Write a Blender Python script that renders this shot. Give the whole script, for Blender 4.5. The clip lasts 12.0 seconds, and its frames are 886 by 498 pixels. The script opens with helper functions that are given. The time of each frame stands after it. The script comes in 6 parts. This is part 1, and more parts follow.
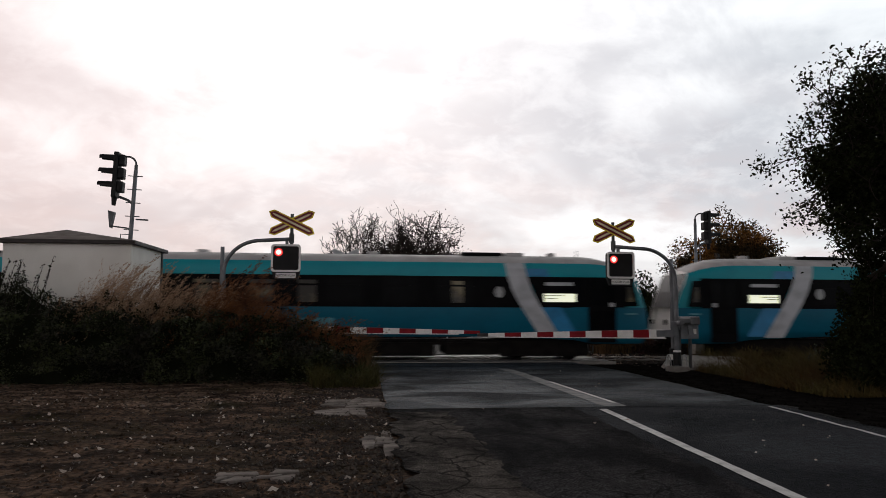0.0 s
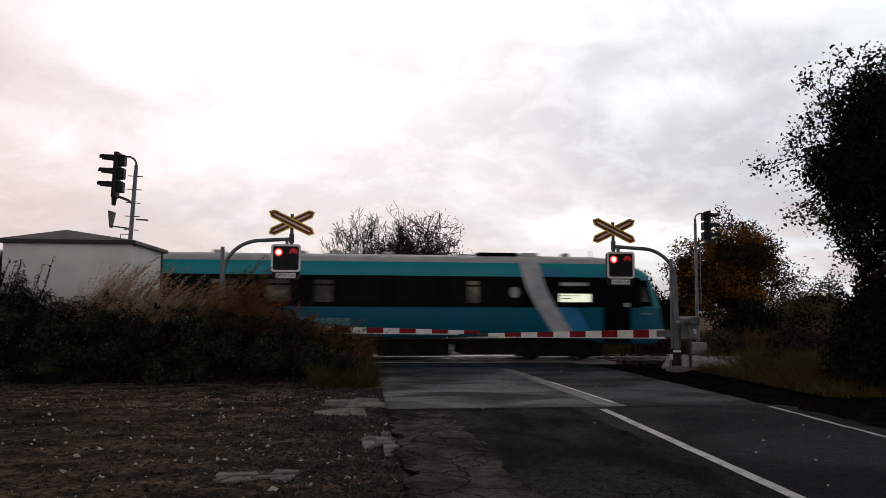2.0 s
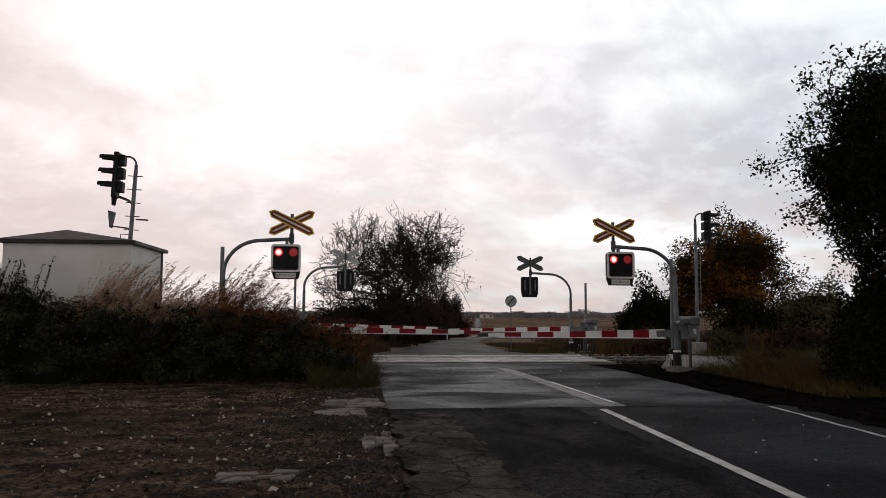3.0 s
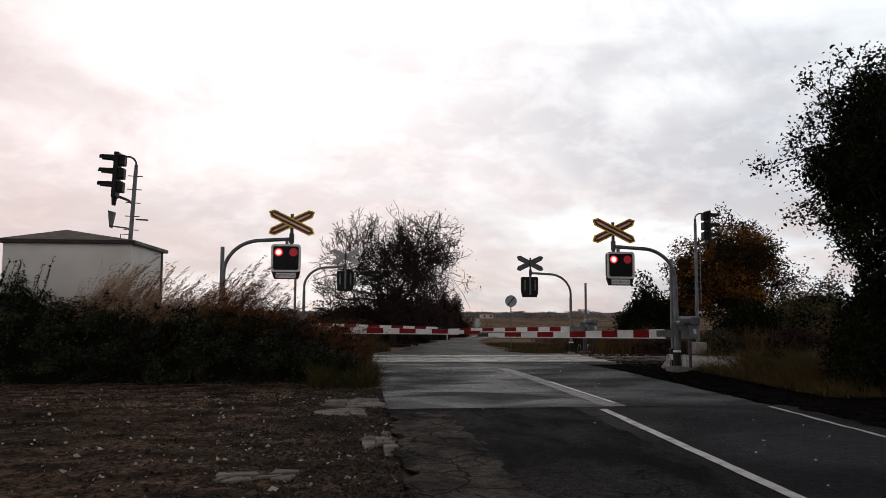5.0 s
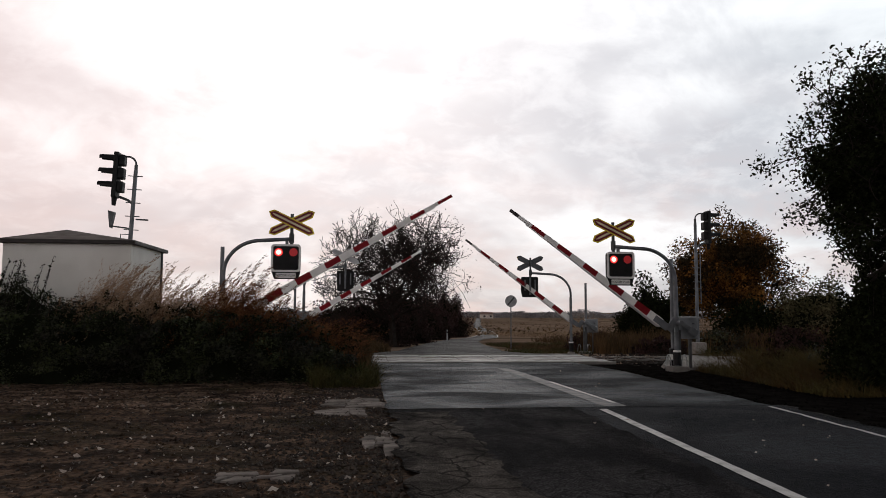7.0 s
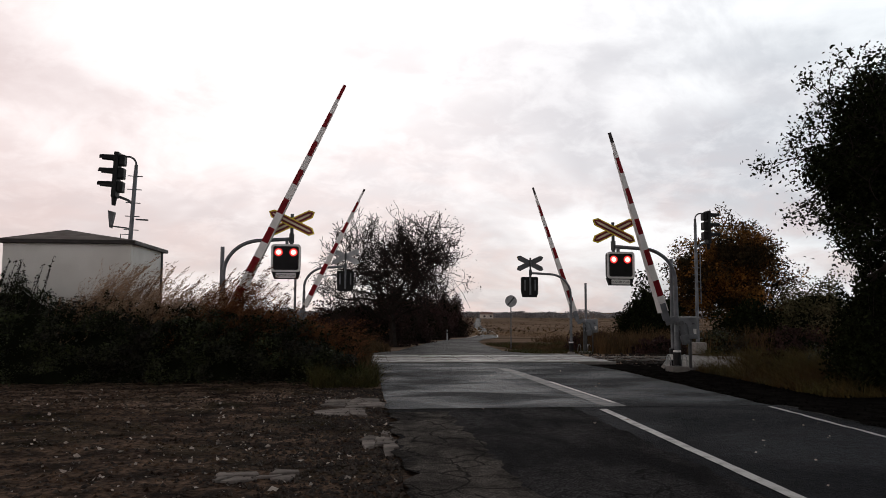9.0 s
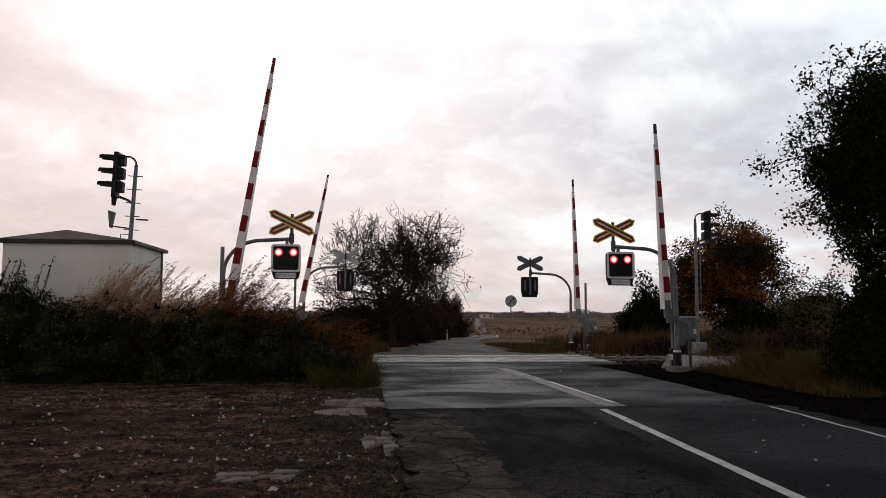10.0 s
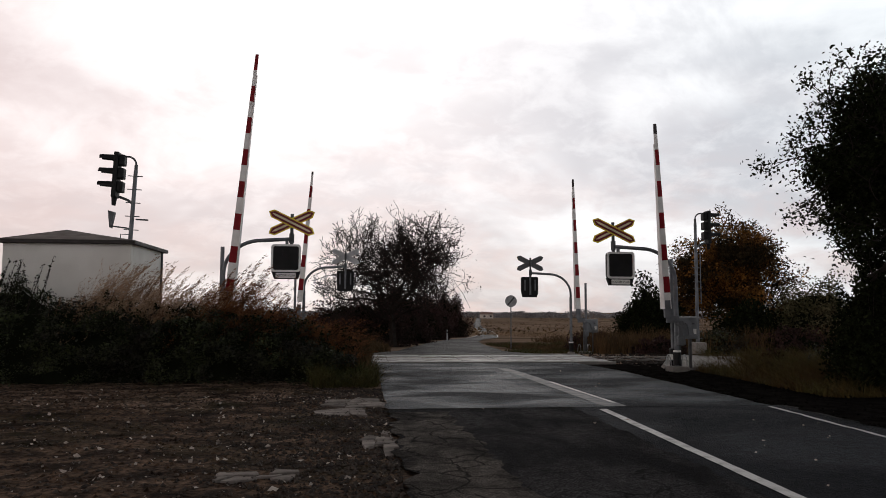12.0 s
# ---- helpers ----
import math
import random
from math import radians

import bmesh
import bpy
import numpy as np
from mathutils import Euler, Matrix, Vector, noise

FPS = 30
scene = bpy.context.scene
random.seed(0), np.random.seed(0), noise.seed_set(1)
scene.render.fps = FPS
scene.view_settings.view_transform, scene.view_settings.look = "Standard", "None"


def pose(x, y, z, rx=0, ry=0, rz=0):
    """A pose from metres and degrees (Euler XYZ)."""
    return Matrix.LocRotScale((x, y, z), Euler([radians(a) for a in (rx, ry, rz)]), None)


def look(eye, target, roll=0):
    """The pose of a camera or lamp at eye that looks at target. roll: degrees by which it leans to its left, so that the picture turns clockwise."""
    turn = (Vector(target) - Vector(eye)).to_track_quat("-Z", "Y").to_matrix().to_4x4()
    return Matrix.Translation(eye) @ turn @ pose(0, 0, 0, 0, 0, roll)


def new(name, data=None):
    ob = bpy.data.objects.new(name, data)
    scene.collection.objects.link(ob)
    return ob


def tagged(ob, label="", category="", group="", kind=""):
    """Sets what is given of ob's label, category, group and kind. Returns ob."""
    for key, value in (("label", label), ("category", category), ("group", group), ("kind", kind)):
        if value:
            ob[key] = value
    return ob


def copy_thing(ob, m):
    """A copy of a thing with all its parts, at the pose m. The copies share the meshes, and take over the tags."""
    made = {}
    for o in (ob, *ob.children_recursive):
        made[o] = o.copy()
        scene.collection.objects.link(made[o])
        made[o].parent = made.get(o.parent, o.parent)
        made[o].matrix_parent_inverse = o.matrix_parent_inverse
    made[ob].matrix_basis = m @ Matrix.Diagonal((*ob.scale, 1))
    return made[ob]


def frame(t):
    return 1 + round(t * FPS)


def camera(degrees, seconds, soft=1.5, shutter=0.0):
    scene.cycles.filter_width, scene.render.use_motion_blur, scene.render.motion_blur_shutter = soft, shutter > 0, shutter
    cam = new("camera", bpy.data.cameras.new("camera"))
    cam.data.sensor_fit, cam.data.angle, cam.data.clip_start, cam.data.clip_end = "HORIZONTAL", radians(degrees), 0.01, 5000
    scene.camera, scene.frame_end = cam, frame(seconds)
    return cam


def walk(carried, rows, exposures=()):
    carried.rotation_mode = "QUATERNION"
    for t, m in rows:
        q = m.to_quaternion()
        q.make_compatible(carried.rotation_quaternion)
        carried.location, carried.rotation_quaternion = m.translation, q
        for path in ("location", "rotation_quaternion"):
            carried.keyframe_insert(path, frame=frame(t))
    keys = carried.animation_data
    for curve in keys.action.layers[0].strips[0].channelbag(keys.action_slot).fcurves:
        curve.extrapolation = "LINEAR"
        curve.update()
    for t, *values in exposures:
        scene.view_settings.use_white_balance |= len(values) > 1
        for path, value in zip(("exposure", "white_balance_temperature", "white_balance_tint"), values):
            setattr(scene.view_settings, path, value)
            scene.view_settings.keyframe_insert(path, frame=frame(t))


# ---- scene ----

# ---------------------------------------------------------------- camera
TURN, TILT, ROLL, EYE = 6.2, 4.82, 0.25, 1.65
cam = camera(62.0, 12.0, soft=0.75, shutter=0.28)
_t, _p = radians(TURN), radians(TILT)
STAND = look((0, 0, EYE), (math.sin(_t) * math.cos(_p), math.cos(_t) * math.cos(_p), EYE + math.sin(_p)), ROLL)
walk(cam, [(0.0, STAND), (12.0, STAND)])

# ---------------------------------------------------------------- sky and sun
SUN_EL, SUN_AZ = 24.0, 4.0      # degrees; azimuth from +Y towards +X
world = bpy.data.worlds.new("world")
scene.world = world
world.use_nodes = True
wt = world.node_tree
wt.nodes.clear()


def wnode(kind, **kw):
    n = wt.nodes.new(kind)
    for k, v in kw.items():
        n.inputs[k].default_value = v
    return n


def wmath(op, a, b=None, clamp=False):
    n = wt.nodes.new("ShaderNodeMath")
    n.operation, n.use_clamp = op, clamp
    for i, v in enumerate((a, b)):
        if v is None:
            continue
        if isinstance(v, (int, float)):
            n.inputs[i].default_value = v
        else:
            wt.links.new(v, n.inputs[i])
    return n.outputs[0]


def wmix(f, a, b, blend="MIX"):
    n = wt.nodes.new("ShaderNodeMix")
    n.data_type, n.blend_type = "RGBA", blend
    for sock, v in ((n.inputs[0], f), (n.inputs[6], a), (n.inputs[7], b)):
        if isinstance(v, (int, float)):
            sock.default_value = v
        elif isinstance(v, tuple):
            sock.default_value = (*v, 1)
        else:
            wt.links.new(v, sock)
    return n.outputs[2]


def build_sky():
    tc = wt.nodes.new("ShaderNodeTexCoord")
    sep = wt.nodes.new("ShaderNodeSeparateXYZ")
    wt.links.new(tc.outputs["Generated"], sep.inputs[0])
    x, y, z = sep.outputs
    h = wmath("ADD", wmath("MAXIMUM", z, 0.0), 0.36)
    comb = wt.nodes.new("ShaderNodeCombineXYZ")
    wt.links.new(wmath("DIVIDE", x, h), comb.inputs[0])
    wt.links.new(wmath("DIVIDE", y, h), comb.inputs[1])

    def cloud(scale, detail, rough, dx, lo, hi, dist=0.0):
        mp = wt.nodes.new("ShaderNodeMapping")
        mp.inputs["Location"].default_value = (dx, dx * 1.7, dx * 0.3)
        wt.links.new(comb.outputs[0], mp.inputs[0])
        n = wnode("ShaderNodeTexNoise", Scale=scale, Detail=detail, Roughness=rough, Distortion=dist)
        wt.links.new(mp.outputs[0], n.inputs["Vector"])
        r = wt.nodes.new("ShaderNodeMapRange")
        r.interpolation_type = "SMOOTHSTEP"
        wt.links.new(n.outputs[0], r.inputs[0])
        r.inputs[1].default_value, r.inputs[2].default_value = lo, hi
        return r.outputs[0]

    big = cloud(1.3, 4, 0.55, 3.1, 0.40, 0.62, 0.4)
    mid = cloud(3.2, 6, 0.58, 7.7, 0.42, 0.66, 0.4)
    fine = cloud(8.5, 6, 0.6, 1.3, 0.42, 0.68, 0.3)
    # a warm side and a cool side of the evening sky
    side = wmath("ADD", wmath("MULTIPLY", x, 0.95), 0.45, True)
    lit = wmix(side, (1.16, 1.05, 1.03), (1.06, 1.10, 1.13))
    dim = wmix(side, (0.74, 0.61, 0.60), (0.50, 0.54, 0.60))
    c = wmix(wmath("MULTIPLY", big, 0.85), lit, dim)
    c = wmix(wmath("MULTIPLY", mid, 0.55), c, dim)
    c = wmix(wmath("MULTIPLY", fine, 0.34), c, lit)
    # pink glow in a low belt of cloud
    low = wmath("MULTIPLY", wmath("SUBTRACT", 1.0, wmath("MULTIPLY", z, 3.2), True), wmath("ADD", mid, 0.2))
    c = wmix(wmath("MULTIPLY", low, 0.5), c, (0.97, 0.76, 0.72))
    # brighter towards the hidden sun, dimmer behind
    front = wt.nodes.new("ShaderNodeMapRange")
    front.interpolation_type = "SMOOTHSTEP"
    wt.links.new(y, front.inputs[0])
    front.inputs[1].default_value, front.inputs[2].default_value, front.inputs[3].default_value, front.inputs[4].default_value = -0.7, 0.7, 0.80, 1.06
    # extra dimming of the unseen sky overhead, added to darken the ground
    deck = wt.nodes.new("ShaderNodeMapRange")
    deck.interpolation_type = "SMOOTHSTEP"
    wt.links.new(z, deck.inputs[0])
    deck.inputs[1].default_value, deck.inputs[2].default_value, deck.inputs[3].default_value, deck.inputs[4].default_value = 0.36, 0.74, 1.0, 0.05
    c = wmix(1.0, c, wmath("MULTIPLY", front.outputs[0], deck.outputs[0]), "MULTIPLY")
    # greyer towards the horizon
    haze = wt.nodes.new("ShaderNodeMapRange")
    haze.interpolation_type = "SMOOTHSTEP"
    wt.links.new(z, haze.inputs[0])
    haze.inputs[1].default_value, haze.inputs[2].default_value, haze.inputs[3].default_value, haze.inputs[4].default_value = -0.02, 0.20, 0.80, 1.0
    c = wmix(1.0, c, haze.outputs[0], "MULTIPLY")
    glow = wmath("POWER", wmath("MAXIMUM", wmath("ADD", wmath("MULTIPLY", y, 0.92), wmath("MULTIPLY", z, 0.39)), 0.0), 26.0)
    c = wmix(wmath("MULTIPLY", glow, 0.80), c, (0.40, 0.39, 0.385), "ADD")
    sky = wt.nodes.new("ShaderNodeTexSky")
    sky.sky_type, sky.sun_disc = "NISHITA", False
    sky.sun_elevation, sky.sun_rotation = radians(SUN_EL), radians(SUN_AZ)
    b1 = wnode("ShaderNodeBackground", Strength=0.05)
    wt.links.new(sky.outputs[0], b1.inputs[0])
    b2 = wnode("ShaderNodeBackground", Strength=0.98)
    wt.links.new(c, b2.inputs[0])
    add = wt.nodes.new("ShaderNodeMixShader")       # the cloud deck hides most of the clear sky
    add.inputs[0].default_value = 0.95
    wt.links.new(b1.outputs[0], add.inputs[1])
    wt.links.new(b2.outputs[0], add.inputs[2])
    out = wt.nodes.new("ShaderNodeOutputWorld")
    wt.links.new(add.outputs[0], out.inputs[0])


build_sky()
sun = new("sun", bpy.data.lights.new("sun", "SUN"))
sun.data.energy, sun.data.angle, sun.data.color = 0.5, radians(40), (1.0, 0.93, 0.88)
_e, _a = radians(SUN_EL), radians(SUN_AZ)
sun.matrix_world = look((math.sin(_a) * math.cos(_e) * 60, math.cos(_a) * math.cos(_e) * 60, math.sin(_e) * 60), (0, 0, 0))
scene.view_settings.exposure = 0.0


# ---------------------------------------------------------------- materials
def mat(name, col, col2=None, rough=0.6, metal=0.0, scale=3.0, fine=60.0, bump=0.15, dist=0.01, spec=0.5, island=0.0,
        rough2=None, contrast=(0.35, 0.65), obrand=0.0, stretch=(1, 1, 1), coat=0.0):
    m = bpy.data.materials.new(name)
    m.use_nodes = True
    nt = m.node_tree
    b = nt.nodes["Principled BSDF"]
    col2 = col2 or tuple(c * 0.72 for c in col)
    tc = nt.nodes.new("ShaderNodeTexCoord")
    mp = nt.nodes.new("ShaderNodeMapping")
    mp.inputs["Scale"].default_value = stretch
    nt.links.new(tc.outputs["Object"], mp.inputs[0])

    def nz(s, d):
        n = nt.nodes.new("ShaderNodeTexNoise")
        n.inputs["Scale"].default_value, n.inputs["Detail"].default_value = s, d
        nt.links.new(mp.outputs[0], n.inputs["Vector"])
        return n.outputs[0]

    a, f = nz(scale, 5), nz(fine, 4)
    r = nt.nodes.new("ShaderNodeMapRange")
    r.inputs[1].default_value, r.inputs[2].default_value = contrast
    nt.links.new(a, r.inputs[0])
    mx = nt.nodes.new("ShaderNodeMix")
    mx.data_type = "RGBA"
    nt.links.new(r.outputs[0], mx.inputs[0])
    mx.inputs[6].default_value, mx.inputs[7].default_value = (*col, 1), (*col2, 1)
    hsv = nt.nodes.new("ShaderNodeHueSaturation")
    nt.links.new(mx.outputs[2], hsv.inputs["Color"])
    v = nt.nodes.new("ShaderNodeMapRange")
    v.inputs[3].default_value, v.inputs[4].default_value = 0.8, 1.2
    nt.links.new(f, v.inputs[0])
    val = v.outputs[0]
    if island or obrand:
        g = nt.nodes.new("ShaderNodeNewGeometry" if island else "ShaderNodeObjectInfo")
        w = nt.nodes.new("ShaderNodeMapRange")
        k = island or obrand
        w.inputs[3].default_value, w.inputs[4].default_value = 1 - k, 1 + k
        nt.links.new(g.outputs["Random Per Island" if island else "Random"], w.inputs[0])
        mu = nt.nodes.new("ShaderNodeMath")
        mu.operation = "MULTIPLY"
        nt.links.new(val, mu.inputs[0])
        nt.links.new(w.outputs[0], mu.inputs[1])
        val = mu.outputs[0]
    nt.links.new(val, hsv.inputs["Value"])
    nt.links.new(hsv.outputs[0], b.inputs["Base Color"])
    b.inputs["Metallic"].default_value, b.inputs["Specular IOR Level"].default_value = metal, spec
    b.inputs["Coat Weight"].default_value = coat
    rr = nt.nodes.new("ShaderNodeMapRange")
    rr.inputs[3].default_value, rr.inputs[4].default_value = rough, rough2 if rough2 is not None else min(1, rough * 1.2)
    rr.inputs[1].default_value, rr.inputs[2].default_value = 0.4, 0.6
    nt.links.new(a, rr.inputs[0])
    nt.links.new(rr.outputs[0], b.inputs["Roughness"])
    if bump:
        bp = nt.nodes.new("ShaderNodeBump")
        bp.inputs["Strength"].default_value, bp.inputs["Distance"].default_value = bump, dist
        nt.links.new(f, bp.inputs["Height"])
        nt.links.new(bp.outputs[0], b.inputs["Normal"])
    return m


def glow(name, col, strength):
    m = bpy.data.materials.new(name)
    m.use_nodes = True
    b = m.node_tree.nodes["Principled BSDF"]
    b.inputs["Base Color"].default_value = (*[c * 0.5 for c in col], 1)
    b.inputs["Emission Color"].default_value = (*col, 1)
    b.inputs["Emission Strength"].default_value = strength
    return m


def asphalt(name, col, col2, rough, rough2, patch, crack, spec, stretch):
    """Road surface: stone speckle, worn patches, sealed and open cracks."""
    m = bpy.data.materials.new(name)
    m.use_nodes = True
    nt = m.node_tree
    b = nt.nodes["Principled BSDF"]
    tc = nt.nodes.new("ShaderNodeTexCoord")
    mp = nt.nodes.new("ShaderNodeMapping")
    mp.inputs["Scale"].default_value = stretch
    nt.links.new(tc.outputs["Object"], mp.inputs[0])

    def nz(s, d, vec, dist=0.0):
        n = nt.nodes.new("ShaderNodeTexNoise")
        n.inputs["Scale"].default_value, n.inputs["Detail"].default_value, n.inputs["Distortion"].default_value = s, d, dist
        nt.links.new(vec, n.inputs["Vector"])
        return n

    def rng(sock, a, c, lo=0.0, hi=1.0):
        r = nt.nodes.new("ShaderNodeMapRange")
        nt.links.new(sock, r.inputs[0])
        for i, v in zip((1, 2, 3, 4), (a, c, lo, hi)):
            r.inputs[i].default_value = v
        return r.outputs[0]

    def mul(a, c):
        n = nt.nodes.new("ShaderNodeMath")
        n.operation = "MULTIPLY"
        nt.links.new(a, n.inputs[0])
        nt.links.new(c, n.inputs[1])
        return n.outputs[0]

    ob = tc.outputs["Object"]
    wide = rng(nz(patch, 6, mp.outputs[0], 0.6).outputs[0], 0.40, 0.60)
    spot = rng(nz(52, 4, ob).outputs[0], 0.32, 0.68, 0.1, 2.0)
    stone = rng(nz(9, 5, ob).outputs[0], 0.3, 0.7, 0.55, 1.5)
    warp = nz(1.5, 4, ob)
    add = nt.nodes.new("ShaderNodeVectorMath")
    add.operation = "MULTIPLY_ADD"
    nt.links.new(warp.outputs["Color"], add.inputs[0])
    add.inputs[1].default_value = (0.5, 0.5, 0.5)
    nt.links.new(ob, add.inputs[2])
    vo = nt.nodes.new("ShaderNodeTexVoronoi")
    vo.feature = "DISTANCE_TO_EDGE"
    vo.inputs["Scale"].default_value = 1.7
    nt.links.new(add.outputs[0], vo.inputs["Vector"])
    line = rng(vo.outputs["Distance"], 0.006, 0.032)
    where = rng(nz(0.55, 2, ob).outputs[0], 0.5 - crack, 0.62 - crack, 0.0, 1.0)
    cr = nt.nodes.new("ShaderNodeMix")
    nt.links.new(where, cr.inputs[0])
    cr.inputs[2].default_value = 1.0
    nt.links.new(line, cr.inputs[3])
    mx = nt.nodes.new("ShaderNodeMix")
    mx.data_type = "RGBA"
    nt.links.new(wide, mx.inputs[0])
    mx.inputs[6].default_value, mx.inputs[7].default_value = (*col, 1), (*col2, 1)
    hsv = nt.nodes.new("ShaderNodeHueSaturation")
    nt.links.new(mx.outputs[2], hsv.inputs["Color"])
    nt.links.new(mul(mul(spot, stone), rng(cr.outputs[0], 0, 1, 0.12, 1.0)), hsv.inputs["Value"])
    nt.links.new(hsv.outputs[0], b.inputs["Base Color"])
    nt.links.new(rng(wide, 0, 1, rough, rough2), b.inputs["Roughness"])
    b.inputs["Specular IOR Level"].default_value = spec
    bp = nt.nodes.new("ShaderNodeBump")
    bp.inputs["Strength"].default_value, bp.inputs["Distance"].default_value = 0.9, 0.012
    nt.links.new(mul(mul(spot, stone), cr.outputs[0]), bp.inputs["Height"])
    nt.links.new(bp.outputs[0], b.inputs["Normal"])
    return m


def earth_mat(name, col, col2):
    """Trodden earth: damp dark hollows, paler dry crumbs, a little dull green."""
    m = mat(name, col, col2, rough=0.9, stretch=(0.6, 1.3, 1), scale=1.5, fine=26, bump=1.0, dist=0.06, spec=0.06, contrast=(0.36, 0.66))
    nt = m.node_tree
    hsv = next(n for n in nt.nodes if n.type == "HUE_SAT")
    b = nt.nodes["Principled BSDF"]
    tc = next(n for n in nt.nodes if n.type == "TEX_COORD")

    def nz(s, d, lo, hi, a, c):
        n = nt.nodes.new("ShaderNodeTexNoise")
        n.inputs["Scale"].default_value, n.inputs["Detail"].default_value = s, d
        nt.links.new(tc.outputs["Object"], n.inputs["Vector"])
        r = nt.nodes.new("ShaderNodeMapRange")
        nt.links.new(n.outputs[0], r.inputs[0])
        for i, v in zip((1, 2, 3, 4), (lo, hi, a, c)):
            r.inputs[i].default_value = v
        return r.outputs[0]

    def mix(f, a, c, blend):
        n = nt.nodes.new("ShaderNodeMix")
        n.data_type, n.blend_type = "RGBA", blend
        for sock, v in ((n.inputs[0], f), (n.inputs[6], a), (n.inputs[7], c)):
            if isinstance(v, float):
                sock.default_value = v
            elif isinstance(v, tuple):
                sock.default_value = (*v, 1)
            else:
                nt.links.new(v, sock)
        return n.outputs[2]

    c = mix(1.0, hsv.outputs[0], nz(14, 6, 0.35, 0.65, 0.35, 1.7), "MULTIPLY")
    c = mix(nz(0.6, 4, 0.48, 0.66, 0.0, 0.6), c, (0.030, 0.027, 0.010), "MIX")
    c = mix(nz(3.4, 5, 0.52, 0.62, 0.0, 0.75), c, (0.012, 0.008, 0.006), "MIX")
    nt.links.new(c, b.inputs["Base Color"])
    return m


